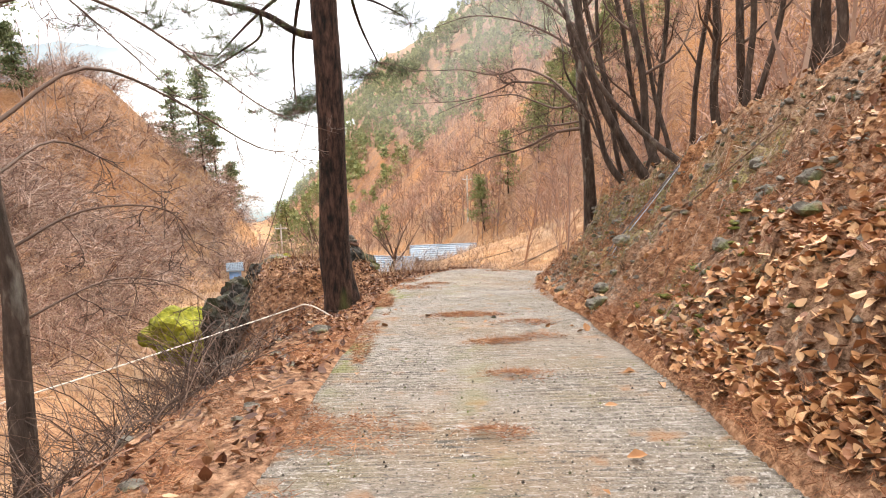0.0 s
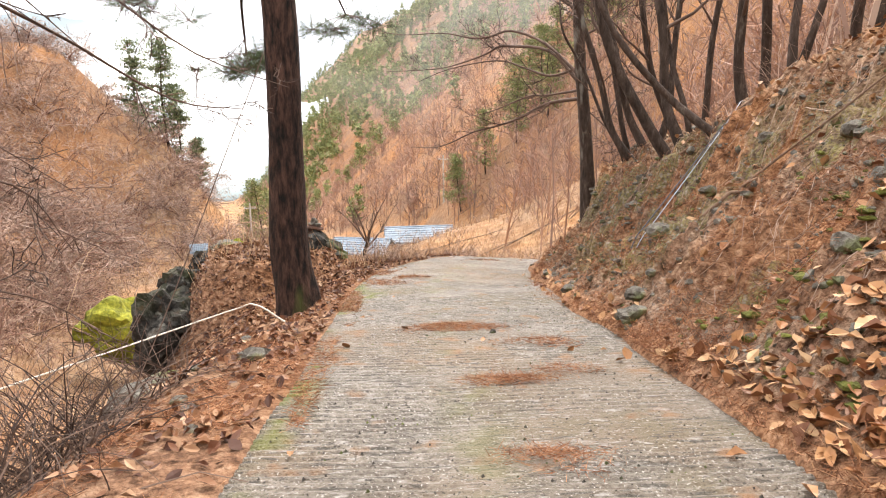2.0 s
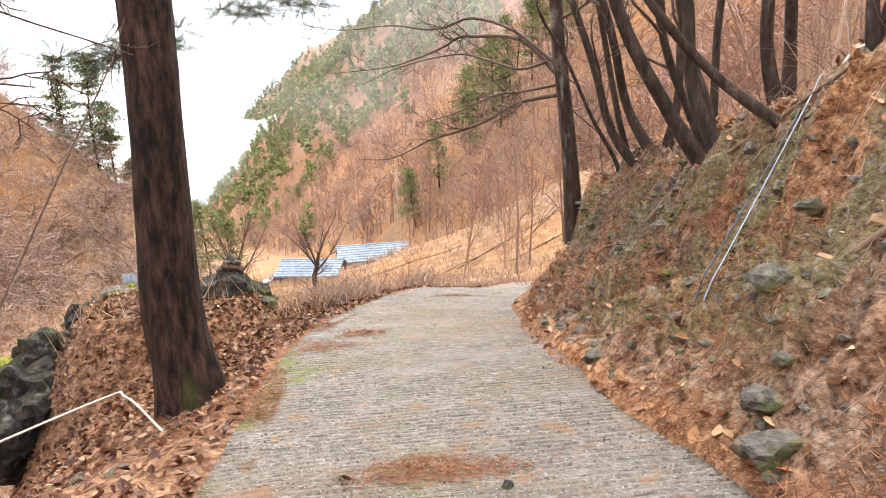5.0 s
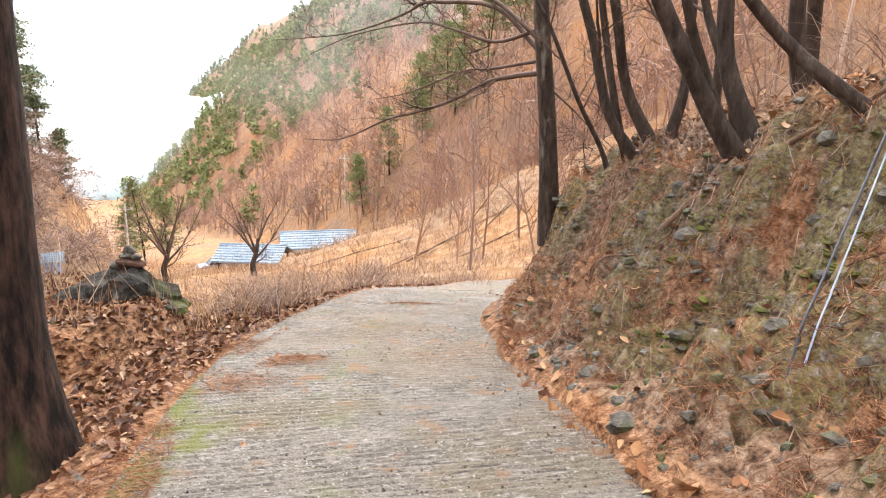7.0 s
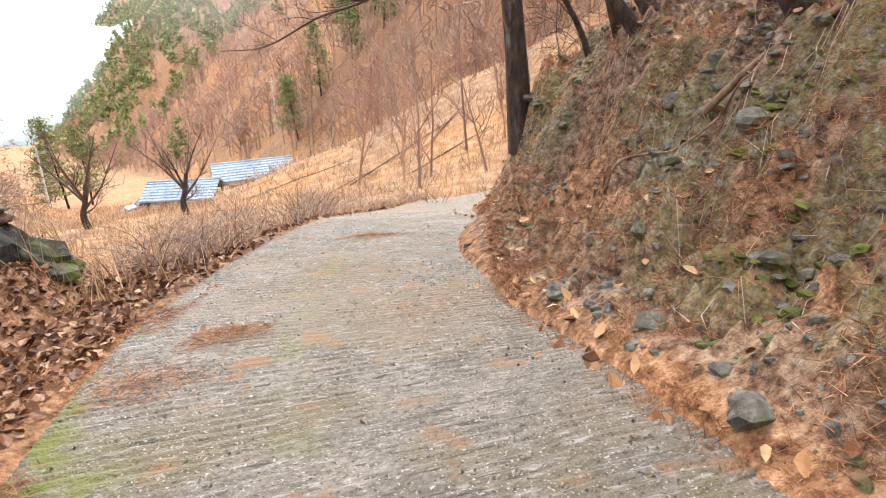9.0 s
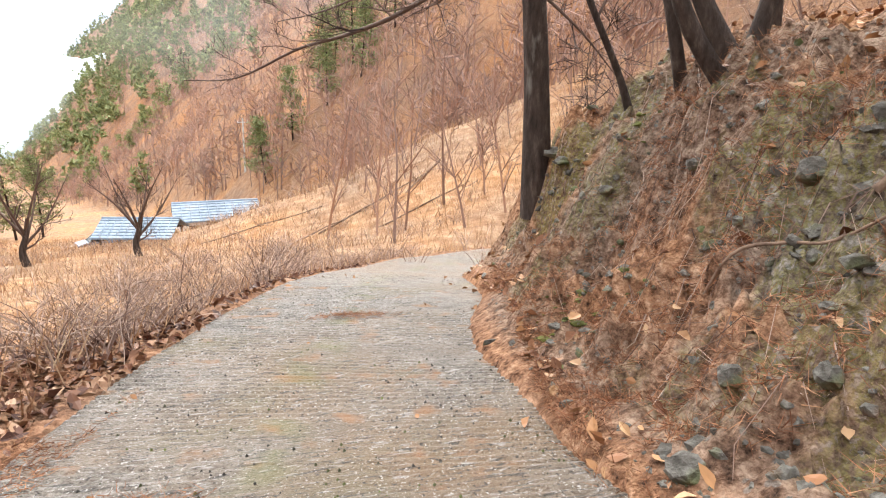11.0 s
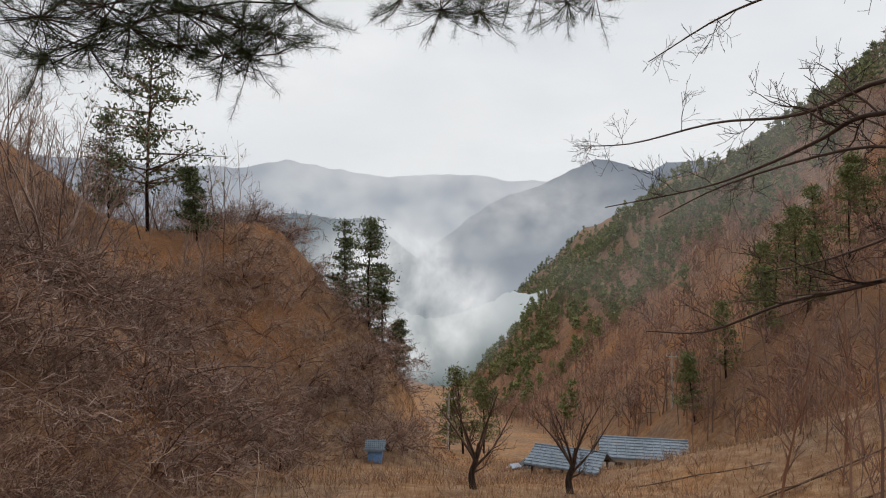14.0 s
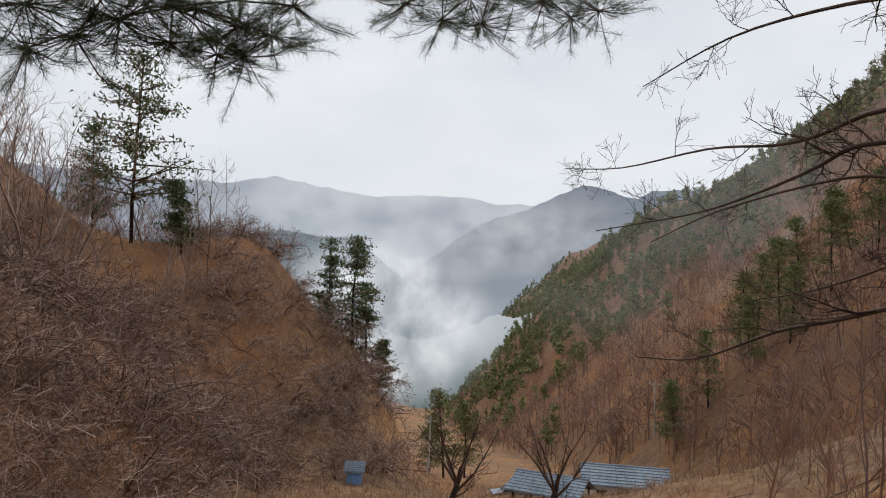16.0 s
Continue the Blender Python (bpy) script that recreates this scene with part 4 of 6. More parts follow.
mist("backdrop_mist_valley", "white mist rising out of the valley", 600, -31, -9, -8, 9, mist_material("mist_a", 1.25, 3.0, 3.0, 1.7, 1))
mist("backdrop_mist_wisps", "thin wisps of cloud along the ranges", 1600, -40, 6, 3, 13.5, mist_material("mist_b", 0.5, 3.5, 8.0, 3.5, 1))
# added sheet: its glow lightens the far hillside in place of air haze
mist("backdrop_haze_sheet", "thin glowing sheet added to lighten the far hillside like haze", 150, -24, 48, -4, 26, mist_material("haze_glow", 0.17, 2.0, 5.0, 2.5, 1))
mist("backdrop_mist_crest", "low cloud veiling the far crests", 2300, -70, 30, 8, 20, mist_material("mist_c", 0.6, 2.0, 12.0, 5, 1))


# ---- trees with trunks and limbs of their own ----
def limb_tree(name, label, category, trunk_pts, trunk_r, limbs, mat, seed, twig_mat=None, sides=10, twig=(5, 5), twig_len=(0.9, 0.45), auto=0, auto_len=1.6, lift=0.2, group=""):
    """A bare tree: a trunk through trunk_pts, limbs through given points or grown, with side twigs."""
    rng = np.random.default_rng(seed)
    tp = catmull(np.array(trunk_pts, float), 5)
    r = np.interp(np.linspace(0, 1, len(tp)), np.linspace(0, 1, len(trunk_r)), trunk_r)
    ob = thing(name, label, category, *trunk_pts[0], group=group)
    part("trunk", tubes([(tp[None], r[None])], sides), mat, ob)
    paths = [(catmull(np.array(q, float), 4)[None], r0) for q, r0 in limbs]
    if auto:
        P, R = branch_out(tp[None], r[None], auto, rng, auto_len, lift, 0.18, 8, 0.25, 0.45, 0.85)
        paths += [(P[i:i + 1], R[i, 0]) for i in range(len(P))]
    for P, r0 in paths:
        R = r0 * np.linspace(1, 0.22, P.shape[1])[None]
        B, BR = branch_out(P, R, twig[0], rng, twig_len[0], lift, 0.22, 6, 0.2, 0.5, 0.75)
        C, CR = branch_out(B, BR, twig[1], rng, twig_len[1], lift, 0.2, 4, 0.15, 0.6, 0.75)
        D, DR = branch_out(C, CR, 3, rng, twig_len[1] * 0.4, lift * 1.5, 0.2, 3, 0.2, 0.7, 0.7)
        part("limb", joined(tubes([(P, R)], 7), tubes([(B, np.maximum(BR, 0.0055)), (C, np.maximum(CR, 0.0042)), (D, np.maximum(DR, 0.0034))], 3)), twig_mat or mat, ob)
    return ob


# the slender oak above the bend and its long limbs over the road
zo = gz(4.25, 19.3)
limb_tree("oak_tree", "slender leafless oak with long low limbs over the bank edge", "tree",
          [(4.25, 19.3, zo - 0.2), (4.16, 19.3, 0.0), (4.05, 19.3, 1.2), (3.92, 19.3, 2.4), (3.84, 19.3, 3.8), (3.8, 19.4, 5.5), (3.7, 19.4, 8.0), (3.6, 19.5, 10.0)], [0.22, 0.165, 0.15, 0.14, 0.125, 0.1, 0.06, 0.03],
          [([(4.03, 19.5, 1.46), (3.7, 20.1, 1.42), (3.3, 20.65, 1.32), (2.74, 21.5, 0.96), (2.15, 22.35, 0.72), (1.55, 23.2, 0.53), (0.6, 24.6, 0.04), (-0.36, 26.0, -0.03)], 0.055),
           ([(4.0, 19.5, 1.8), (3.4, 20.5, 2.7), (2.55, 21.8, 2.95), (2.24, 22.2, 2.97), (1.94, 22.65, 2.82), (1.3, 23.6, 2.64), (0.5, 24.75, 2.53), (-1.2, 27.3, 2.6)], 0.05),
           ([(3.96, 19.4, 2.0), (3.3, 20.6, 2.9), (2.55, 21.76, 3.36), (2.0, 22.56, 3.28), (1.55, 23.2, 3.32), (0.73, 24.4, 3.6), (-0.68, 26.4, 3.78), (-2.0, 28.3, 4.24)], 0.045),
           ([(3.94, 19.5, 1.66), (3.34, 20.6, 1.57), (2.93, 21.2, 1.55), (2.0, 22.5, 1.14), (1.3, 23.6, 1.0)], 0.035),
           ([(3.92, 19.5, 2.2), (3.41, 20.5, 2.07), (2.83, 21.36, 2.35), (2.19, 22.3, 2.6), (0.9, 24.1, 2.48), (-0.13, 25.6, 2.14)], 0.04),
           ([(3.85, 19.4, 3.6), (3.1, 20.6, 4.3), (2.2, 22.0, 4.9), (1.0, 23.8, 5.3), (-0.3, 25.6, 5.2)], 0.045),
           ([(3.84, 19.4, 4.2), (3.0, 20.8, 5.2), (1.9, 22.6, 6.0), (0.6, 24.6, 6.5)], 0.045),
           ([(3.9, 19.3, 2.9), (4.6, 19.2, 3.3), (5.6, 19.4, 4.1)], 0.035),
           ([(4.05, 19.3, 1.25), (4.6, 19.0, 0.7), (5.1, 18.8, 0.1)], 0.025),
           ([(3.82, 19.3, 4.5), (4.5, 18.6, 5.4), (5.2, 18.0, 6.4)], 0.04)],
          BARK_OAK, 5, TWIG_DARK, twig=(11, 7), twig_len=(1.2, 0.62), lift=0.3)


def bank_oak(x, y, r, aim, height, seed, auto=7, label="dark leaning oak stem on the crest of the bank"):
    z = gz(x, y) - 0.2
    a = np.array(aim, float)
    pts = [(x, y, z)]
    rng = np.random.default_rng(seed)
    for k in range(1, 7):
        f = k / 6 * height
        bow = 0.55 + 0.75 * (k / 6) if k < 3 else 1.0
        pts.append((x + a[0] * f * (1.15 - 0.3 * k / 6) + 0.08 * rng.normal(), y + a[1] * f + 0.08 * rng.normal(), z + f * bow if k < 3 else z + f))
    limb_tree("oak_tree", label, "tree", pts, [r * 1.0, r * 0.72, r * 0.66, r * 0.58, r * 0.45, r * 0.3, r * 0.12], [], BARK_OAK, seed, TWIG_DARK, sides=8, twig=(4, 4), twig_len=(0.9, 0.45), auto=auto, auto_len=2.0, lift=0.35, group="oaks on the bank")


for i, (x, y, r, aim, h) in enumerate([
        (4.45, 16.0, 0.1, (-0.36, 0.1), 7), (4.75, 17.0, 0.085, (-0.22, 0.0), 8), (4.7, 16.4, 0.11, (-0.3, 0.05), 7.5), (4.95, 16.5, 0.1, (0.1, 0.1), 8),
        (4.3, 13.6, 0.13, (-0.42, 0.05), 8), (4.5, 13.75, 0.12, (-0.2, 0.1), 8.5), (4.9, 14.6, 0.09, (-0.32, 0.1), 7), (5.2, 15.2, 0.08, (-0.15, 0.1), 7.5),
        (4.9, 18.2, 0.06, (-0.45, 0.1), 5), (4.4, 12.1, 0.075, (-0.75, 0.25), 6.0), (5.6, 12.6, 0.09, (0.02, 0.1), 8), (5.75, 12.9, 0.08, (0.18, 0.0), 8),
        (6.4, 15.6, 0.14, (-0.05, 0.0), 10), (7.2, 16.6, 0.15, (-0.02, 0.05), 11), (6.6, 18.0, 0.11, (0.05, 0.0), 9), (6.2, 11.2, 0.12, (0.06, 0.02), 9),
        (6.4, 11.4, 0.1, (-0.12, 0.05), 9), (7.3, 13.2, 0.13, (0.03, 0.0), 10), (6.9, 8.9, 0.12, (0.1, 0.1), 9), (8.2, 15.0, 0.14, (0, 0), 10)]):
    bank_oak(x, y, r, aim, h, 100 + i, 6)


def needle_sprays(centres, rng, twigs=26, reach=0.5, needle=0.11, width=0.0022, per=34):
    """Pine sprays round the centres: twigs with tufts of long needles."""
    n = len(centres)
    d = rng.normal(size=(n, twigs, 3)) * [1, 1, 0.45] + [0, 0, -0.05]
    d /= np.linalg.norm(d, axis=-1, keepdims=True)
    L = reach * (0.35 + 0.75 * rng.random((n, twigs, 1)))
    c = np.repeat(np.asarray(centres, float)[:, None], twigs, 1)
    mid = c + d * L * 0.5 + [0, 0, -0.02]
    tip = c + d * L + np.array([0, 0, 0.04])
    P = np.stack([c, mid, tip], 2).reshape(-1, 3, 3)
    tw = tubes([(P, np.full((len(P), 3), 0.003) * [1.4, 1, 0.6])], 3)
    q = 0.45 + 0.58 * rng.random((n, twigs, per, 1))
    base = c[:, :, None] * (1 - q) + tip[:, :, None] * q
    nd = 0.8 * d[:, :, None] + 0.75 * rng.normal(size=(n, twigs, per, 3))
    nd /= np.linalg.norm(nd, axis=-1, keepdims=True)
    bl = blades(base.reshape(-1, 3), nd.reshape(-1, 3), needle * (0.7 + 0.5 * rng.random(n * twigs * per)), width, rng)
    return tw, bl


def roadside_pine():
    z = gz(-1.98, 12.0)
    ob = thing("pine_tree", "tall red-brown pine with mossy flared foot beside the lane", "tree", -1.98, 12.0, z - 0.25)
    rng = np.random.default_rng(77)
    tp = catmull(np.array([(-1.93, 12.0, z - 0.3), (-1.96, 12.0, z + 0.35), (-2.02, 12.0, -0.6), (-1.98, 12, 0.9), (-1.96, 12, 2.2), (-1.98, 12, 3.8), (-1.9, 12.0, 5.6), (-1.8, 12.1, 8.0), (-1.9, 12.2, 10.5)]), 6)
    rr = np.interp(tp[:, 2], [z - 0.3, z + 0.05, z + 0.5, -0.6, 0.9, 3.8, 6, 10.5], [0.38, 0.34, 0.3, 0.275, 0.235, 0.225, 0.19, 0.07])
    ang = np.linspace(0, 2 * np.pi, 28, endpoint=False)
    V = []
    for p, r in zip(tp, rr):
        k = np.clip((z + 0.6 - p[2]) / 0.9, 0, 1)
        rad = r * (1 + 0.16 * k * np.sin(ang * 5 + 0.7) + 0.05 * fbm(ang * 2.2, ang * 0 + p[2] * 2.5, 4, 7) + 0.035 * np.abs(fbm(ang * 7, ang * 0 + p[2] * 5, 3, 8)))
        V.append(np.stack([p[0] + rad * np.cos(ang), p[1] + rad * np.sin(ang), np.full(28, p[2])], -1))
    V = np.array(V)
    i = np.arange(V.shape[0] * 28).reshape(V.shape[0], 28)
    f = np.stack([i[:-1], np.roll(i[:-1], -1, 1), np.roll(i[1:], -1, 1), i[1:]], -1).reshape(-1, 4)
    part("trunk", (V.reshape(-1, 3), f), BARK_PINE, ob)
    limbs = [([(-2.1, 12.0, 3.15), (-2.5, 12.05, 3.25), (-3.0, 12.1, 3.55), (-3.6, 12.2, 3.75), (-4.6, 12.3, 4.0), (-5.6, 12.4, 4.1)], 0.075),
             ([(-3.1, 12.1, 3.6), (-3.2, 12.4, 3.25), (-3.7, 12.5, 2.95), (-4.2, 12.7, 2.75)], 0.03),
             ([(-2.0, 12.2, 4.4), (-2.6, 13.4, 4.3), (-3.1, 14.6, 3.3), (-3.4, 15.9, 2.35)], 0.055),
             ([(-2.0, 12.2, 4.8), (-1.9, 13.8, 4.7), (-1.8, 15.6, 3.9), (-1.6, 17.4, 3.25)], 0.055),
             ([(-2.1, 11.9, 4.6), (-3.5, 11.6, 4.6), (-5.0, 11.0, 4.5), (-6.5, 10.5, 4.2)], 0.06),
             ([(-1.8, 12.0, 4.9), (-1.0, 12.6, 5.1), (-0.2, 13.4, 5.0)], 0.05),
             ([(-1.8, 12.1, 3.9), (-1.2, 12.8, 3.85), (-0.7, 13.6, 3.7)], 0.03),
             ([(-2.1, 12.1, 4.3), (-3.4, 13.0, 3.7), (-4.6, 14.2, 3.1)], 0.045)]
    tips = {0: [(-3.2, 12.1, 3.75), (-4.0, 12.3, 3.95), (-4.8, 12.2, 4.0), (-5.5, 12.3, 4.0), (-6.0, 12.4, 3.8), (-6.4, 12.3, 3.5), (-2.9, 12.0, 3.35), (-3.6, 12.2, 3.6), (-4.4, 12.2, 3.65), (-5.2, 12.4, 3.7), (-4.8, 12.0, 3.4)], 1: [(-3.9, 12.5, 2.95), (-4.3, 12.7, 2.8), (-3.5, 12.6, 3.0)],
            2: [(-3.58, 15.02, 1.95), (-3.5, 15.27, 1.88), (-3.38, 15.45, 2.05), (-3.31, 15.79, 2.06), (-3.19, 16.1, 2.1), (-3.04, 16.2, 2.12), (-3.01, 16.04, 2.25), (-2.98, 16.4, 2.35), (-3.28, 15.49, 2.2), (-3.14, 15.8, 2.27), (-3.21, 15.07, 2.0), (-4.3, 15.7, 2.05), (-2.82, 16.39, 2.55)],
            3: [(-2.3, 17.2, 2.92), (-2.06, 17.44, 2.88), (-1.77, 17.61, 2.9), (-1.27, 17.62, 3.05), (-0.83, 17.86, 3.06), (-1.07, 17.96, 3.07), (-1.79, 17.23, 2.95), (-1.55, 17.9, 3.25)],
            4: [(-4.6, 11.2, 4.4), (-5.4, 10.9, 4.3), (-6.2, 10.6, 4.1), (-5.6, 10.2, 4.0)], 5: [(-0.4, 13.3, 5.0), (-0.1, 13.6, 4.9)], 6: [(-0.9, 13.4, 3.75), (-0.6, 13.8, 3.6)],
            7: [(-4.0, 13.6, 3.2), (-4.5, 14.2, 2.9), (-3.9, 14.2, 2.75), (-4.9, 14.0, 3.1), (-4.3, 13.4, 3.4), (-4.7, 14.8, 2.7), (-5.2, 14.6, 3.2)]}
    for k, (q, r0) in enumerate(limbs):
        P = catmull(np.array(q, float), 4)[None]
        limb = part("limb", tubes([(P, r0 * np.linspace(1, 0.3, P.shape[1])[None])], 7), BARK_PINE, ob)
        tw, bl = needle_sprays(tips[k], rng, 30, 0.46, 0.1, 0.002, 76)
        end = P[0, -1]
        c = np.array(tips[k], float)
        near = np.argmin(np.linalg.norm(P[0][None] - c[:, None], axis=-1), 1)
        link = np.stack([P[0][near], (P[0][near] + c) / 2 + [0, 0, 0.04], c], 1)
        tagged(part("branchwork", joined(tubes([(link, np.full((len(c), 3), 0.007))], 4), tw), TWIG_DARK, limb), kind="stuff")
        tagged(part("foliage", bl, NEEDLE, limb, "green pine needles in tufts"), kind="stuff")


roadside_pine()

# the thin tree beside the shoulder and its arching boughs
zt = gz(-3.95, 5.7)
limb_tree("bare_tree", "thin grey-brown leafless tree on the slope below the lane", "tree", [(-3.95, 5.7, zt - 0.2), (-3.85, 5.7, -0.6), (-3.8, 5.72, 0.2), (-3.86, 5.7, 0.9), (-3.95, 5.8, 2.0), (-4.1, 5.8, 3.4), (-4.2, 5.9, 5.0)], [0.13, 0.11, 0.1, 0.095, 0.085, 0.06, 0.03],
          [([(-3.86, 5.75, 0.55), (-3.4, 6.3, 0.85), (-2.9, 7.0, 0.75), (-2.75, 7.4, 0.2)], 0.016), ([(-3.85, 5.75, -0.1), (-3.3, 6.4, 0.15), (-2.9, 7.0, -0.05), (-2.6, 7.4, -0.45)], 0.013),
           ([(-3.9, 5.8, 1.6), (-3.5, 6.8, 2.2), (-3.0, 7.8, 1.9), (-2.4, 8.8, 1.35), (-1.9, 9.6, 1.25)], 0.022), ([(-4.0, 5.8, 2.6), (-3.5, 7.0, 2.9), (-2.9, 8.2, 2.4), (-2.3, 9.3, 1.8), (-1.6, 10.4, 1.5)], 0.02),
           ([(-4.1, 5.8, 3.2), (-3.9, 6.8, 3.1), (-3.6, 8.0, 2.5), (-3.2, 9.2, 1.7)], 0.018), ([(-3.9, 5.8, 1.2), (-3.9, 6.8, 1.5), (-3.8, 7.8, 1.2), (-3.4, 8.8, 0.5)], 0.016)],
          BARK_OAK, 31, TWIG_DARK, twig=(6, 4), twig_len=(0.7, 0.35), lift=-0.12)

# fruit trees in the field
for i, (x, y, h) in enumerate([(-7.9, 43.4, 5.4), (-3.55, 44.6, 5.0)]):
    z = gz(x, y)
    limb_tree("fruit_tree", "low spreading leafless fruit tree in the dry field", "tree", [(x, y, z - 0.2), (x - 0.15, y, z + 0.6), (x + 0.05, y, z + 1.3), (x + 0.2, y, z + 2.1)], [0.2, 0.15, 0.12, 0.08],
              [([(x - 0.12, y, z + 0.7), (x + 0.4, y, z + 1.0), (x + 0.6, y, z + 1.3)], 0.05)] + [([(x + 0.03, y, z + 1.0 + 0.1 * k), (x + 0.9 * math.cos(a), y + 0.9 * math.sin(a), z + 2.0 + 0.2 * k), (x + 1.9 * math.cos(a), y + 1.9 * math.sin(a), z + h * (0.72 + 0.07 * (k % 3)))], 0.07) for k, a in enumerate((0.2, 1.3, 2.4, 3.3, 4.4, 5.5))],
              BARK_OAK, 50 + i, TWIG_DARK, sides=8, twig=(6, 5), twig_len=(1.4, 0.7), lift=0.55, group="fruit trees in the field")


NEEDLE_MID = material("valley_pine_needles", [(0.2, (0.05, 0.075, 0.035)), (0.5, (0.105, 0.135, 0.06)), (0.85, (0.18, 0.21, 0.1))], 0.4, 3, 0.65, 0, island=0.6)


def distant_pine(x, y, h, seed, spread=0.26, pads=64, label="tall dark green pine on the hillside", bare=0.14, size=0.6, needles=None):
    rng = np.random.default_rng(seed)
    t, l, b = pine_crowns(np.array([x]), np.array([y]), np.array([float(h)]), rng, pads, 46, spread, size * 0.62, bare)
    ob = thing("pine_tree", label, "tree", x, y, gz(x, y) - 0.3, group="pines of the valley")
    part("trunk", t, BARK_PINE, ob)
    tagged(part("branchwork", l, TWIG_BROWN, ob), kind="stuff")
    tagged(part("crown", b, needles or NEEDLE_MID, ob, "dark green needle foliage"), kind="stuff")


def place(az, dist):
    return -0.6 + dist * math.sin(radians(az)), 12.3 + dist * math.cos(radians(az))


for i, (az, dist, h, sp) in enumerate([(-43, 74, 11, 0.28), (-36.5, 66, 7, 0.3), (-22.4, 70, 11.5, 0.32), (-21.2, 73, 9.5, 0.32), (-24.4, 75, 10, 0.32), (-20.2, 77, 6.5, 0.34), (-14.3, 92, 12, 0.3), (-12.6, 98, 11, 0.3), (-15.5, 104, 9, 0.3), (4.2, 92, 9, 0.3), (10, 105, 12, 0.3), (11.5, 100, 13, 0.28), (8.6, 108, 12, 0.3), (13, 104, 12, 0.28), (6.5, 96, 10, 0.26), (15, 99, 12, 0.26), (16.5, 104, 11, 0.28), (18, 97, 12, 0.26), (9.4, 95, 10, 0.26), (20, 102, 11, 0.28), (12.2, 93, 10, 0.25)]):
    px, py = place(az, dist)
    # pines beyond 90 m take the needle colour paled for haze
    distant_pine(px, py, h, 300 + i, sp, needles=NEEDLE_HAZED if dist > 90 else None)


px, py = place(-40.2, 70)
distant_pine(px, py, 18.5, 291, 0.5, 54, "tall open-crowned pine with layered boughs on the spur", 0.22, 0.85)


# ---- fallen leaves, needles, straw ----
def leaves(x, y, size, rng, lift=0.02, z=None):
    """Verts and triangles of curled oak leaves lying at the points x, y."""
    n = len(x)
    z = ground_z(x, y) if z is None else z
    L = size * (0.6 + 0.8 * rng.random(n))
    W = L * (0.22 + 0.14 * rng.random(n))
    C = L * rng.uniform(-0.12, 0.34, n)
    a, tilt, roll_ = 2 * np.pi * rng.random(n), rng.normal(0, 0.45, n), rng.normal(0, 0.5, n)
    local = np.zeros((n, 8, 3))
    for k, (ax, ay, az) in enumerate([(0, 0, 0), (-0.7, 0.25, 0.6), (-1, 0.55, 1), (-0.5, 0.85, 0.7), (0, 1, 0.4), (0.5, 0.85, 0.7), (1, 0.55, 1), (0.7, 0.25, 0.6)]):
        local[:, k] = np.stack([ax * W, (ay - 0.5) * L, az * C * abs(ax) + 0.1 * L * (ay - 0.5) ** 2], -1)
    mid = np.stack([0 * W, 0 * L, 0 * C - 0.02 * L], -1)[:, None]
    P = np.concatenate([local, mid], 1)
    ca, sa, ct, st, cr, sr = np.cos(a), np.sin(a), np.cos(tilt), np.sin(tilt), np.cos(roll_), np.sin(roll_)
    X, Y, Z = P[..., 0], P[..., 1], P[..., 2]
    X, Z = X * cr[:, None] + Z * sr[:, None], -X * sr[:, None] + Z * cr[:, None]
    Y, Z = Y * ct[:, None] - Z * st[:, None], Y * st[:, None] + Z * ct[:, None]
    X, Y = X * ca[:, None] - Y * sa[:, None], X * sa[:, None] + Y * ca[:, None]
    Q = np.stack([X + x[:, None], Y + y[:, None], Z + z[:, None] + lift + 0.2 * L[:, None] * np.abs(st)[:, None]], -1)
    ring = [(k, (k + 1) % 8, 8) for k in range(8)]
    f = (np.arange(n)[:, None, None] * 9 + np.array(ring)[None]).reshape(-1, 3)
    return Q.reshape(-1, 3), f


def off_road(s_, d_):
    """Plan points at s_ along the lane and d_ to its right."""
    x, y = np.interp(s_, LINE_S, LINE[:, 0]), np.interp(s_, LINE_S, LINE[:, 1])
    x2, y2 = np.interp(s_ + 0.05, LINE_S, LINE[:, 0]), np.interp(s_ + 0.05, LINE_S, LINE[:, 1])
    tx_, ty_ = (x2 - x) / 0.05, (y2 - y) / 0.05
    q = np.hypot(tx_, ty_)
    return x + d_ * ty_ / q, y - d_ * tx_ / q


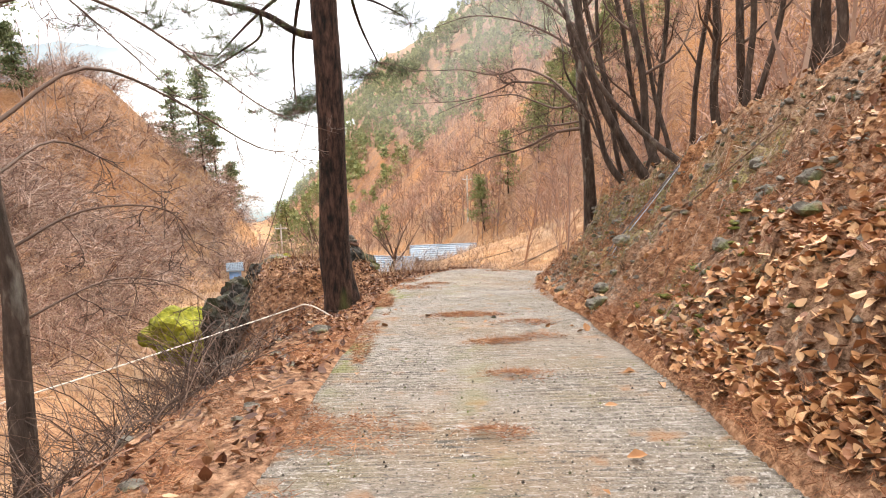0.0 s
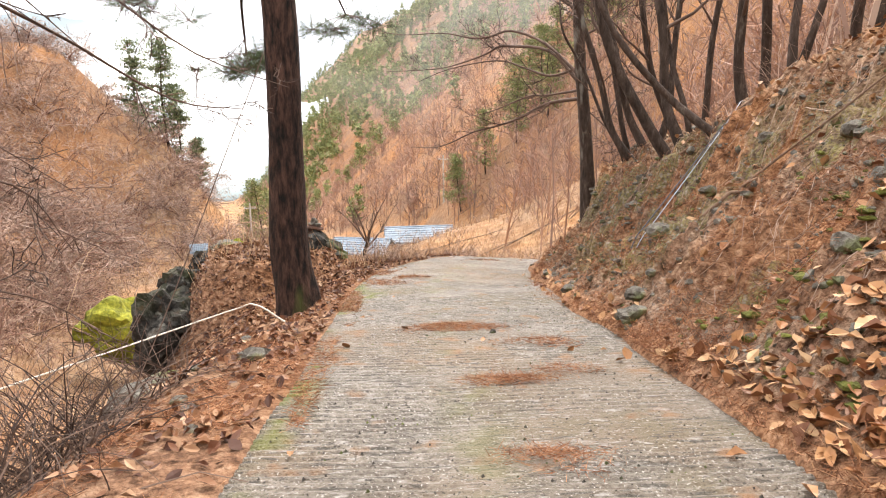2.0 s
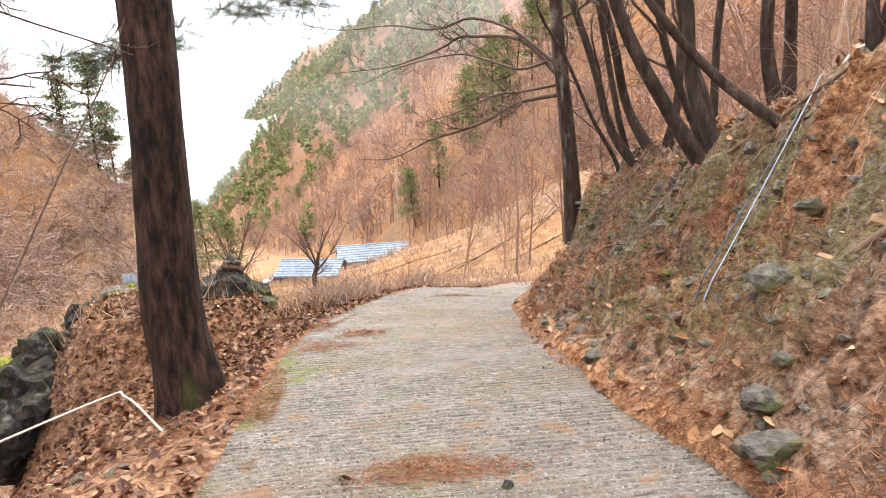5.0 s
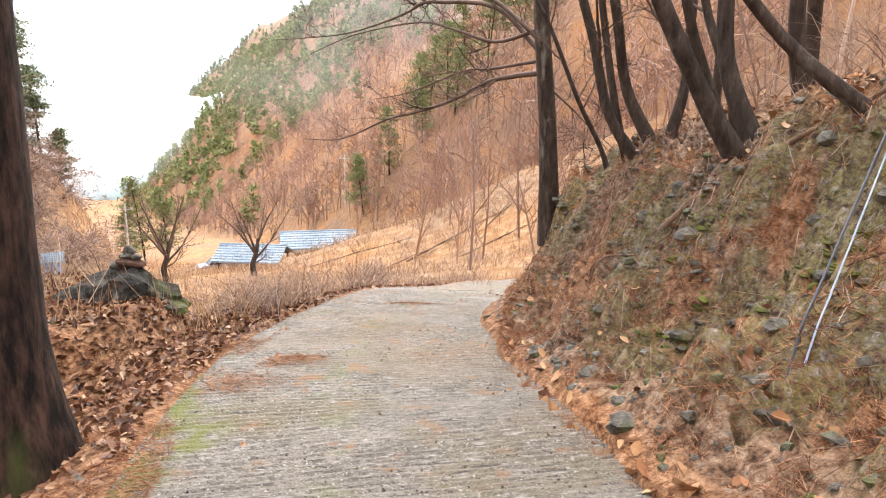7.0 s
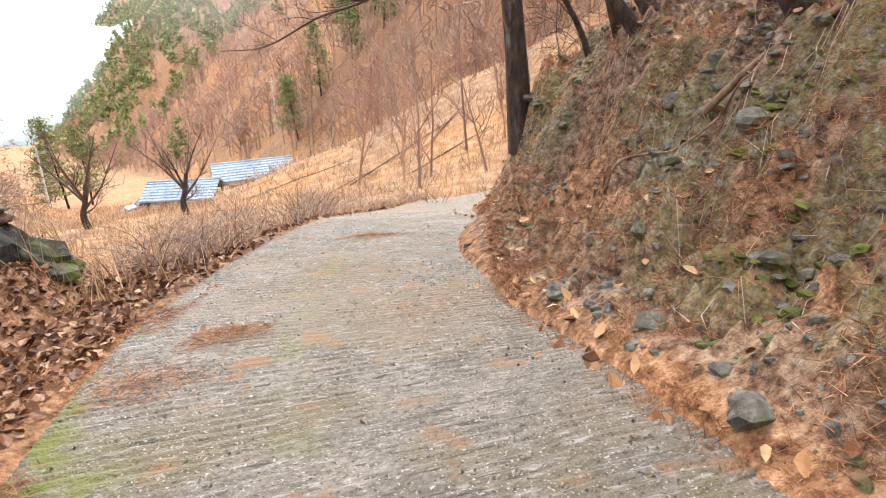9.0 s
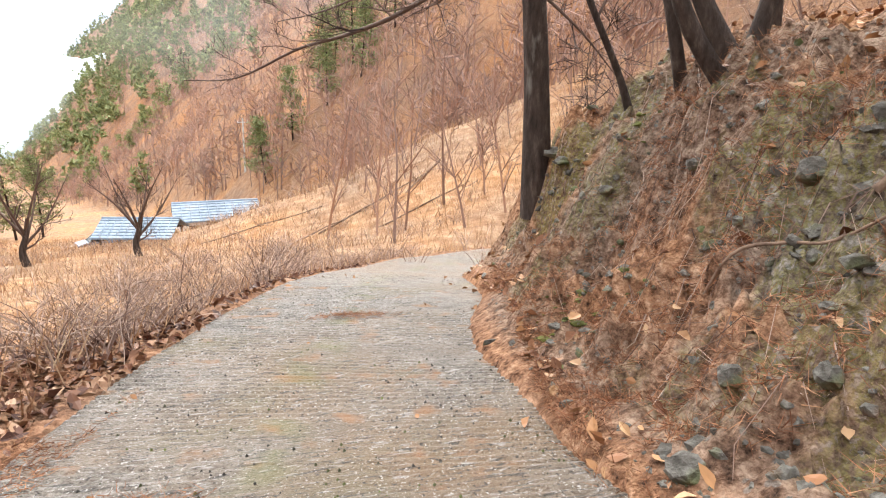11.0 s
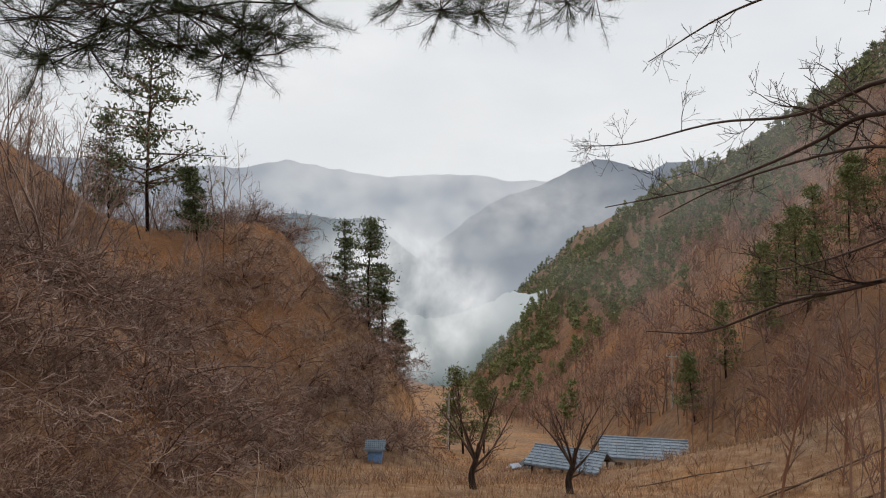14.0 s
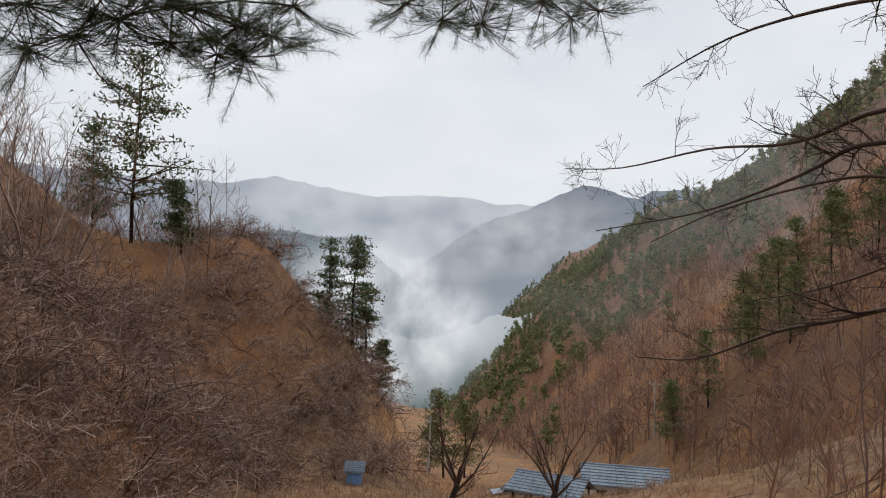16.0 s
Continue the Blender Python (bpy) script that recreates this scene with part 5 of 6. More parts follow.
def scatter_leaves():
    rng = np.random.default_rng(41)
    pieces = []
    s_, e_ = -1 + 8 * rng.random(32000), 0.1 + 4.2 * rng.random(32000) ** 0.9
    keep = rng.random(32000) < (1 - 0.8 * smooth(3.5, 7, s_)) * (0.35 + 0.65 * smooth(-0.2, 0.1, fbm(s_ * 1.2, e_ * 1.2, 3, 43)))
    pieces.append(leaves(*off_road(s_[keep], ROAD_HALF + e_[keep]), 0.1, rng, 0.03))
    s_, e_ = 4 + 20 * rng.random(7000), 0.05 + 6 * rng.random(7000) ** 1.3
    keep = rng.random(7000) < 0.14 + 0.75 * smooth(2.0, 3.0, e_) + 0.5 * (1 - smooth(0.0, 0.35, e_))
    pieces.append(leaves(*off_road(s_[keep], ROAD_HALF + e_[keep]), 0.105, rng))
    tagged(mesh_object("leaf_litter", *joined(*pieces), LEAF), "dry brown and tan oak leaves strewn over the bank", "leaves", kind="stuff")
    pieces = []
    s_, e_ = -1 + 17.5 * rng.random(11000), 0.05 + 4.2 * rng.random(11000) ** 1.2
    keep = rng.random(11000) < (0.3 + 0.55 * smooth(-0.1, 0.15, fbm(s_, e_, 3, 45))) * (1 - 0.85 * smooth(0.9, 1.7, e_) * (1 - smooth(9, 11, s_)))
    pieces.append(leaves(*off_road(s_[keep], -ROAD_HALF - e_[keep]), 0.085, rng))
    s_, e_ = 12.2 + 5.2 * rng.random(6500), 0.15 + 4.0 * rng.random(6500)
    pieces.append(leaves(*off_road(s_, -ROAD_HALF - e_), 0.08, rng))
    s_, e_ = 15 + 14 * rng.random(500), 0.02 + 0.5 * rng.random(500) ** 1.5
    pieces.append(leaves(*off_road(s_, -ROAD_HALF - e_), 0.1, rng))
    tagged(mesh_object("verge_leaf_litter", *joined(*pieces), LEAF_RUST), "dark rust-brown leaves strewn over the verge", "leaves", kind="stuff")
    s_, d_ = 1.5 + 22 * rng.random(54), rng.uniform(-1.3, 1.38, 54)
    d_ = np.where(rng.random(54) < 0.5, np.sign(d_) * (1.4 - 0.35 * rng.random(54)), d_)
    x, y = off_road(s_, d_)
    for i in range(54):
        v, f = leaves(np.array([x[i]]), np.array([y[i]]), 0.06 + 0.04 * rng.random(), rng, 0.01, np.array([float(road_z(s_[i]))]))
        base = (x[i], y[i], float(road_z(s_[i])))
        ob = mesh_object("fallen_leaf", v - np.array(base), f, LEAF)
        ob.location = base
        tagged(ob, "single dry oak leaf lying on the concrete lane", "leaf", "leaves on the lane")


scatter_leaves()


def lying_needles(x, y, z, rng, length=0.11, width=0.004, up=0.35, lift=0.01):
    n = len(x)
    d = rng.normal(size=(n, 3)) * [1, 1, up] + [0, 0, 0.12]
    d /= np.linalg.norm(d, axis=-1, keepdims=True)
    return blades(np.stack([x, y, z + lift], -1), d, length * (0.6 + 0.7 * rng.random(n)), width, rng)


def scatter_needles():
    rng = np.random.default_rng(47)
    N = 140000
    s_, e_ = 2 + 18 * rng.random(N), 0.02 + 2.6 * rng.random(N) ** 1.15
    m = fbm(s_ * 1.3, e_ * 1.6, 4, 48)
    keep = rng.random(N) < smooth(-0.05, 0.16, m) + 0.5 * (1 - smooth(0.0, 0.3, e_))
    x, y = off_road(s_[keep], ROAD_HALF + e_[keep])
    a = lying_needles(x, y, ground_z(x, y), rng, 0.12, 0.0055, 0.7)
    N = 60000
    s_, e_ = 3 + 13 * rng.random(N), -0.25 + 1.6 * rng.random(N)
    keep = rng.random(N) < smooth(-0.1, 0.15, fbm(s_ * 1.1, e_ * 2, 3, 49)) * (1 - 0.7 * smooth(0.5, 1.3, e_))
    x, y = off_road(s_[keep], -ROAD_HALF - e_[keep])
    b = lying_needles(x, y, np.maximum(ground_z(x, y), np.where(e_[keep] < 0, road_z(s_[keep]), -99)), rng, 0.1, 0.0045, 0.3)
    tagged(mesh_object("needle_litter", *joined(a, b), ORANGE_NEEDLE), "orange fallen pine needles matted over bank and verge", "pine needles", kind="stuff")
    for px, py, rx_, ry_, n in [(0.25, 9.13, 0.42, 0.16, 2600), (0.62, 6.9, 0.3, 0.12, 1500), (0.55, 5.4, 0.3, 0.16, 900), (0.95, 8.2, 0.3, 0.22, 800), (1.05, 7.2, 0.25, 0.12, 500), (-0.2, 13.9, 0.32, 0.22, 1300), (1.35, 17.6, 0.4, 0.16, 900), (-0.9, 13.3, 0.5, 0.35, 1800), (-0.75, 4.1, 0.45, 0.35, 1800), (0.25, 4.0, 0.22, 0.1, 500)]:
        n = int(n * 0.6)
        r = rng.normal(size=(n, 2)) * 0.42 + rng.normal(size=(5, 2))[rng.integers(0, 5, n)] * 0.42
        x, y = px + rx_ * r[:, 0], py + ry_ * r[:, 1]
        z = road_z(along(x, y)[1]) + 0.035 * np.exp(-(r**2).sum(1))
        v, f = lying_needles(x, y, z, rng, 0.085, 0.0045, 0.2, 0.006)
        base = np.array([px, py, float(road_z(along(np.array([px]), np.array([py]))[1])[0])])
        ob = mesh_object("needle_pile", v - base, f, ORANGE_NEEDLE)
        ob.location = base
        tagged(ob, "thin orange drift of pine needles on the concrete", "pine needles", "needle drifts on the lane", "stuff")


scatter_needles()


def field_growth():
    rng = np.random.default_rng(51)
    N = 34000
    u, v = 3 + 75 * rng.random(N) ** 1.5, -12 + 45 * rng.random(N)
    x, y = valley_uv(u, v)
    d, s_ = along(x, y)
    k = ((d < -ROAD_HALF - 0.2) & (y > 14.5)) | ((s_ > 24) & (d > ROAD_HALF + 0.3))
    x, y = x[k], y[k]
    n = len(x)
    dist = np.hypot(x, y - 12)
    dirs = rng.normal(size=(n, 3)) * [0.35, 0.35, 0.15] + [0, 0, 1]
    dirs /= np.linalg.norm(dirs, axis=-1, keepdims=True)
    g = blades(on_ground(x, y, 0.02), dirs, (0.25 + 0.55 * rng.random(n)), 0.012 + 0.0007 * dist, rng)
    tagged(mesh_object("dry_grass", *g, STRAW), "tawny dry grass standing in the field", "grass", kind="stuff")
    n = 460
    s_, e_ = 15.5 + 16 * rng.random(n), 0.35 + 7.5 * rng.random(n) ** 1.1
    x, y = off_road(s_, -ROAD_HALF - e_)
    brush("field_brush", "reddish-brown leafless bramble beside the lane", x, y, rng, 10, 0.85, 0.0065, twigs=3, twig=0.9, spread=0.55)
    u, v = 8 + 60 * rng.random(420), -9 + 32 * rng.random(420)
    x, y = valley_uv(u, v)
    d, s_ = along(x, y)
    k = (d < -6) | (s_ > 30)
    brush("far_field_brush", "low brown scrub scattered over the field", x[k], y[k], rng, 8, 0.9, 0.011, twigs=2, twig=0.9, spread=0.6, knots=3)
    n = 300
    s_, e_ = 0.5 + 7.5 * rng.random(n), 1.1 + 5 * rng.random(n)
    x, y = off_road(s_, -ROAD_HALF - e_)
    brush("slope_brush", "dark leafless undergrowth on the slope below the lane", x, y, rng, 9, 1.0, 0.0065, TWIG_DARK, 3, 0.9, 0.9)
    n = 170
    x, y = 5.5 + 14 * rng.random(n), 6 + 18 * rng.random(n)
    d, s_ = along(x, y)
    k = (d > ROAD_HALF + 3.4) & (s_ < 23)
    brush("bank_brush", "reddish leafless shrubs under the trees above the bank", x[k], y[k], rng, 7, 1.3, 0.008, TWIG_BROWN, 3, 0.9, 0.7)


field_growth()


# ---- stones ----
def stone(name, label, category, x, y, sx, sy, sz, seed, mat, sink=0.4, level=3, turn=0.0, group="", z=None):
    zz = (gz(x, y) if z is None else z) + sz * (1 - 2 * sink) * 0.5
    v, f = rock(0, 0, 0, sx, sy, sz, seed, level, turn=turn)
    ob = mesh_object(name, v, f, mat)
    ob.location = (x, y, zz)
    return tagged(ob, label, category, group)


def mossy_boulder(label, x, y, z, sx, sy, sz, seed, profile, turn=0.0, side=0.5, grown=1.0):
    """A weathered block: its height follows the profile along its length; moss lies on its top and on one flank."""
    v, f = rock(0, 0, 0, 1, 1, 1, seed, 4, 0.26)
    facet = np.round(v * 2.2) / 2.2
    v = v * 0.88 + facet * 0.12
    px, pz = profile
    v[:, 2] *= np.interp(v[:, 0], px, pz)
    v = v * (1 + 0.16 * fbm(v[:, 0] * 4 + 7, v[:, 1] * 4 + v[:, 2] * 3, 5, seed + 3) + 0.1 * blocks(v[:, 0] * 2.5 + v[:, 2], v[:, 1] * 2.5 - v[:, 2] * 1.5, seed))[:, None]
    lift = (1 - side) * v[:, 2] + side * v[:, 0]
    moss = grown * smooth(0.42, 0.7, lift) * smooth(-0.12, 0.12, fbm(v[:, 0] * 4, v[:, 1] * 4 + v[:, 2] * 3, 4, seed))
    v = turned(v * (sx, sy, sz), turn, (0, 0))
    ob = mesh_object("boulder", v, f, ROCK_MOSSY)
    ob.location = (x, y, z)
    lay = ob.data.color_attributes.new("moss", "FLOAT_COLOR", "POINT")
    lay.data.foreach_set("color", np.stack([moss, moss, moss, np.ones_like(moss)], -1).astype(np.float32).ravel())
    return tagged(ob, label, "boulder")


EVEN = ([-1.3, 1.3], [1.0, 1.0])
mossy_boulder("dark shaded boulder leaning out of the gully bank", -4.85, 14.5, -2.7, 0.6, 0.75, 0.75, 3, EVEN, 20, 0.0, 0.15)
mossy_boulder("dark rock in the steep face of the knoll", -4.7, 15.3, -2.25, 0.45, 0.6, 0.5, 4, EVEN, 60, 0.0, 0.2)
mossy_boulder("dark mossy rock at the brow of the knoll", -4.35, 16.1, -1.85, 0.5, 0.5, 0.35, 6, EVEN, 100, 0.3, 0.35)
stone("boulder", "bright yellow-green moss-covered boulder in the gully", "boulder", -8.9, 21.3, 1.1, 1.1, 0.9, 5, MOSS, 0.12, 4, z=-5.2)
stone("stone", "pale grey flat-topped stone in the gully", "stone", -6.7, 16.8, 0.32, 0.3, 0.16, 7, ROCK, 0.25, 3)
stone("boulder", "grey stone slab half buried below the verge", "boulder", -3.1, 9.2, 0.35, 0.6, 0.25, 9, ROCK, 0.4, 3)
stone("stone", "small grey stone at the verge of the lane", "stone", -1.55, 7.9, 0.13, 0.1, 0.1, 11, ROCK, 0.3, 2)
stone("stone", "mossy grey rock at the foot of the bank", "stone", 1.98, 8.5, 0.17, 0.14, 0.1, 13, ROCK, 0.5, 3)
stone("stone", "flat grey rock bedded in the bank foot", "stone", 2.12, 8.8, 0.14, 0.12, 0.08, 15, ROCK, 0.5, 3)
stone("stone", "dark pebble lying on the concrete lane", "stone", 0.62, 8.75, 0.035, 0.03, 0.028, 17, ROCK_DARK, 0.2, 2, z=float(road_z(8.75)))
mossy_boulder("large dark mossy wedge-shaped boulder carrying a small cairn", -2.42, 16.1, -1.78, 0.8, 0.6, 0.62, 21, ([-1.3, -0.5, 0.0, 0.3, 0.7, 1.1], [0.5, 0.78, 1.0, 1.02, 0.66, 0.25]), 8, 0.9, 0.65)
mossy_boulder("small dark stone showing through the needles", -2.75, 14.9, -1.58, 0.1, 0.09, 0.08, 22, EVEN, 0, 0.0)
stone("stone", "small patch of bright moss on a low stone", "stone", -4.1, 16.7, 0.16, 0.13, 0.1, 25, MOSS, 0.3, 3)
stone("stone", "pale flat stone at the brow of the knoll", "stone", -4.25, 16.45, 0.3, 0.22, 0.1, 26, ROCK, 0.4, 3)


def cairn():
    dep = bpy.context.evaluated_depsgraph_get()
    hit, at, *_ = scene.ray_cast(dep, Vector((-2.3, 16.1, 5)), Vector((0, 0, -1)))
    x, y, z = at if hit else (-2.3, 16.1, -1.35)
    ob = thing("cairn", "small cairn of stacked rough stones on a boulder", "cairn", x, y, z - 0.03)
    red = material("red_brown_stone", [(0.3, (0.035, 0.02, 0.015)), (0.7, (0.13, 0.07, 0.05))], 9, 8, 0.9, 0.8)
    part("stone", rock(x + 0.02, y, z + 0.05, 0.17, 0.12, 0.075, 31, 3, turn=10), red, ob, "red-brown blocky stone")
    part("stone", rock(x - 0.15, y + 0.03, z + 0.02, 0.09, 0.08, 0.05, 32, 3), ROCK, ob)
    part("stone", rock(x + 0.09, y - 0.02, z + 0.125, 0.07, 0.06, 0.035, 33, 3, turn=30), ROCK, ob)
    part("stone", rock(x - 0.02, y, z + 0.14, 0.09, 0.07, 0.04, 34, 3), ROCK, ob)
    part("stone", rock(x, y, z + 0.2, 0.075, 0.05, 0.065, 35, 3, turn=50), ROCK, ob, "upright grey lichened stone")



cairn()


def bank_stones():
    rng = np.random.default_rng(61)
    pos = []
    for i in range(200):
        s_, e_ = 5 + 15 * rng.random() ** 0.8, 0.3 + 2.2 * rng.random()
        x, y = off_road(np.array([s_]), np.array([ROAD_HALF + e_]))
        sz = 0.03 + 0.085 * rng.random() ** 3
        stone("stone", "grey angular stone showing in the cut bank", "stone", float(x[0]), float(y[0]), sz * rng.uniform(0.9, 1.7), sz * rng.uniform(0.8, 1.3), sz * rng.uniform(0.5, 0.9), 200 + i, ROCK, 0.65, 2, float(rng.uniform(0, 180)), "stones in the bank")
    for i in range(26):
        s_, e_ = 0.5 + 14 * rng.random(), 0.15 + 1.4 * rng.random()
        x, y = off_road(np.array([s_]), np.array([-ROAD_HALF - e_]))
        sz = 0.03 + 0.05 * rng.random() ** 2
        stone("stone", "grey stone among leaves on the verge", "stone", float(x[0]), float(y[0]), sz * 1.4, sz, sz * 0.7, 400 + i, ROCK, 0.35, 2, float(rng.uniform(0, 180)), "stones on the verge")
    n = 2600
    s_, d_ = 1 + 24 * rng.random(n), rng.uniform(-1.38, 1.38, n)
    x, y = off_road(s_, d_)
    r = 0.004 + 0.009 * rng.random(n) ** 2
    tet = np.array([(1, 0, -0.5), (-0.6, 0.8, -0.5), (-0.5, -0.9, -0.5), (0.1, 0.1, 0.9)])
    v = np.stack([x, y, road_z(s_) + r * 0.3], -1)[:, None] + tet[None] * r[:, None, None]
    f = (np.arange(n)[:, None, None] * 4 + np.array([(0, 1, 3), (1, 2, 3), (2, 0, 3)])[None]).reshape(-1, 3)
    tagged(mesh_object("road_grit", v.reshape(-1, 3), f, ROCK_DARK), "dark grit and crumbs scattered on the lane", "grit", kind="stuff")


bank_stones()


def bank_rubble():
    """Chips of stone, hanging rootlets and cushions of moss over the cut face."""
    rng = np.random.default_rng(67)
    g = (1 + 5**0.5) / 2
    ico = np.array([(-1, g, 0), (1, g, 0), (-1, -g, 0), (1, -g, 0), (0, -1, g), (0, 1, g), (0, -1, -g), (0, 1, -g), (g, 0, -1), (g, 0, 1), (-g, 0, -1), (-g, 0, 1)]) / 1.9
    tri = np.array([(0, 11, 5), (0, 5, 1), (0, 1, 7), (0, 7, 10), (0, 10, 11), (1, 5, 9), (5, 11, 4), (11, 10, 2), (10, 7, 6), (7, 1, 8), (3, 9, 4), (3, 4, 2), (3, 2, 6), (3, 6, 8), (3, 8, 9), (4, 9, 5), (2, 4, 11), (6, 2, 10), (8, 6, 7), (9, 8, 1)])

    def lumps(s_, e_, size, flat, sink):
        x, y = off_road(s_, foot(s_) + e_)
        n = len(x)
        k = ico[None] * rng.uniform(0.55, 1.35, (n, 12, 1)) * size[:, None, None] * rng.uniform(0.6, 1.4, (n, 1, 3)) * [1, 1, flat]
        v = np.stack([x, y, ground_z(x, y) - sink * size], -1)[:, None] + k
        return v.reshape(-1, 3), (np.arange(n)[:, None, None] * 12 + tri[None]).reshape(-1, 3)

    n = 5200
    s_, e_ = 3.5 + 17.5 * rng.random(n), 0.1 + 2.9 * rng.random(n)
    k = rng.random(n) < 0.12 + 0.9 * smooth(-0.05, 0.2, fbm(s_ * 1.1, e_ * 1.4, 3, 68)) * smooth(4, 9, s_)
    tagged(mesh_object("bank_rubble", *lumps(s_[k], e_[k], 0.012 + 0.05 * rng.random(k.sum()) ** 3, 0.75, 0.15), ROCK), "small grey stone chips bedded in the cut bank", "rubble", kind="stuff")
    n = 2600
    s_, e_ = 4 + 16 * rng.random(n), 0.25 + 1.7 * rng.random(n)
    k = rng.random(n) < smooth(0.08, 0.2, fbm(s_ * 0.9, e_ * 1.2, 3, 69))
    tagged(mesh_object("bank_moss", *lumps(s_[k], e_[k], 0.02 + 0.045 * rng.random(k.sum()) ** 2, 0.45, 0.05), MOSS_DARK), "cushions of olive moss on the cut bank", "moss", kind="stuff")
    n = 900
    s_, e_ = 6 + 14 * rng.random(n), 0.6 + 2.2 * rng.random(n)
    pts = []
    for j in range(5):
        x, y = off_road(s_ + 0.05 * j * rng.normal(size=n), foot(s_) + e_ - 0.06 * j * rng.uniform(0.4, 1.6, n))
        pts.append(np.stack([x, y, ground_z(x, y) + 0.012 + 0.02 * rng.random(n)], -1))
    P = np.stack(pts, 1)
    tagged(mesh_object("bank_rootlets", *tubes([(P, np.full((n, 5), 0.003) * [1.4, 1.2, 1, 0.8, 0.5])], 3), TWIG_BROWN), "thin brown rootlets hanging down the cut bank", "roots", kind="stuff")


bank_rubble()


# ---- rope, water pipes, cables, logs ----
def plain(name, colour, rough=0.5, metal=0.0, vary=0.15):
    c = np.array(colour)
    return material(name, [(0.3, tuple(c * (1 - vary))), (0.7, tuple(np.minimum(c * (1 + vary), 1)))], 7, 5, rough, 0.1, metal=metal)


ROPE = plain("weathered_rope", (0.62, 0.58, 0.52), 0.9)
PIPE = plain("black_pipe", (0.05, 0.055, 0.075), 0.35)
PIPE_BLUE = plain("grey_blue_pipe", (0.3, 0.36, 0.46), 0.35)
WOOD_LOG = material("weathered_log", [(0.3, (0.08, 0.05, 0.035)), (0.7, (0.24, 0.16, 0.11))], 12, 7, 0.9, 0.6, stretch=(1, 1, 0.4))


def strand(name, label, category, pts, radius, mat, sides=6):
    v, f = rope_path(pts, radius, 8, sides)
    ob = mesh_object(name, v - np.array(pts[0]), f, mat, smooth_faces=True)
    ob.location = pts[0]
    return tagged(ob, label, category)


strand("rope", "pale weathered rope stretched from the pine foot across the slope", "rope", [(-1.98, 11.2, gz(-1.98, 11.2) + 0.03), (-2.6, 12.1, -1.62), (-3.15, 12.8, -1.9), (-4.39, 11.24, -1.99), (-5.64, 9.67, -2.07), (-7.0, 8.0, -2.12)], 0.012, ROPE)
def draped(x0, y0, x1, y1, n, lift, sway=0.0):
    """Points along the ground from one place to another."""
    t = np.linspace(0, 1, n)
    x, y = x0 + (x1 - x0) * t + sway * np.sin(t * 7), y0 + (y1 - y0) * t
    low = ground_z(x, y) + lift
    z = low.copy()
    for _ in range(80):
        z[1:-1] = np.maximum(low[1:-1], (z[:-2] + z[2:]) / 2)
    return [tuple(p) for p in np.stack([x, y, z], -1)]


strand("water_pipe", "black plastic water pipe running down the bank", "pipe", draped(4.68, 12.12, 2.52, 10.52, 15, 0.02), 0.008, PIPE)
strand("water_pipe", "grey-blue plastic pipe running down the bank", "pipe", draped(4.71, 12.09, 2.57, 10.47, 15, 0.035), 0.006, PIPE_BLUE)
strand("rope", "pale rope tied along the crest of the bank", "rope", draped(4.66, 12.12, 5.9, 12.9, 7, 0.07), 0.018, ROPE)
strand("vine", "thin dark vine hanging from the pine to the gully", "vine", [(-2.2, 14.0, 3.3), (-2.5, 12.9, 1.9), (-2.8, 11.75, 0.6), (-3.15, 10.4, -0.95), (-3.5, 9.3, gz(-3.5, 9.3))], 0.008, TWIG_DARK, 5)
strand("power_cable", "thin black cable strung from pine to oak", "cable", [(-1.75, 12.2, 6.6), (0.3, 14.6, 5.0), (2.2, 17.0, 3.9), (3.9, 19.2, 3.3)], 0.008, PIPE, 5)


def log(x0, y0, x1, y1, r, seed, label="fallen weathered branch lying on the slope", lift=0.0):
    rng = np.random.default_rng(seed)
    t = np.linspace(0, 1, 7)
    x, y = x0 + (x1 - x0) * t, y0 + (y1 - y0) * t
    z = np.interp(t, [0, 1], [gz(x0, y0), gz(x1, y1)])
    z = np.maximum(z, ground_z(x, y)) + r * 0.6 + lift
    p = np.stack([x, y, z], -1) + rng.normal(size=(7, 3)) * 0.02
    v, f = rope_path(p, r, 4, 7)
    k = np.repeat(np.linspace(1.15, 0.6, len(v) // 7), 7)[:, None]
    c = np.repeat(v.reshape(-1, 7, 3).mean(1), 7, 0)
    v = c + (v - c) * k
    ob = mesh_object("fallen_branch", v - p[0], f, WOOD_LOG, smooth_faces=True)
    ob.location = p[0]
    tagged(ob, label, "branch", "fallen branches")


for i, (a, b, c, d, r) in enumerate([(3.55, 13.9, 4.6, 11.4, 0.028), (-2.0, 5.6, -2.6, 6.9, 0.03), (-1.9, 4.9, -3.9, 8.2, 0.022), (-2.2, 9.5, -3.1, 7.2, 0.018), (3.3, 9.4, 4.6, 8.1, 0.013), (3.0, 14.6, 3.7, 13.2, 0.011), (2.9, 9.2, 3.3, 8.9, 0.022),
                                     (5, 46, 12, 49, 0.09), (3, 44, 8, 47.5, 0.07), (7.5, 43, 13, 45, 0.08), (10, 47, 14, 51, 0.09), (-1, 50, 6, 51, 0.07), (-6.4, 27, -9.6, 33, 0.05), (-7, 19, -11, 24, 0.05), (-1.0, 24, -3.2, 26.5, 0.03), (0.2, 23.5, 1.4, 21.9, 0.02)]):
    log(a, b, c, d, r * (0.55 if b > 40 else 1), 500 + i)

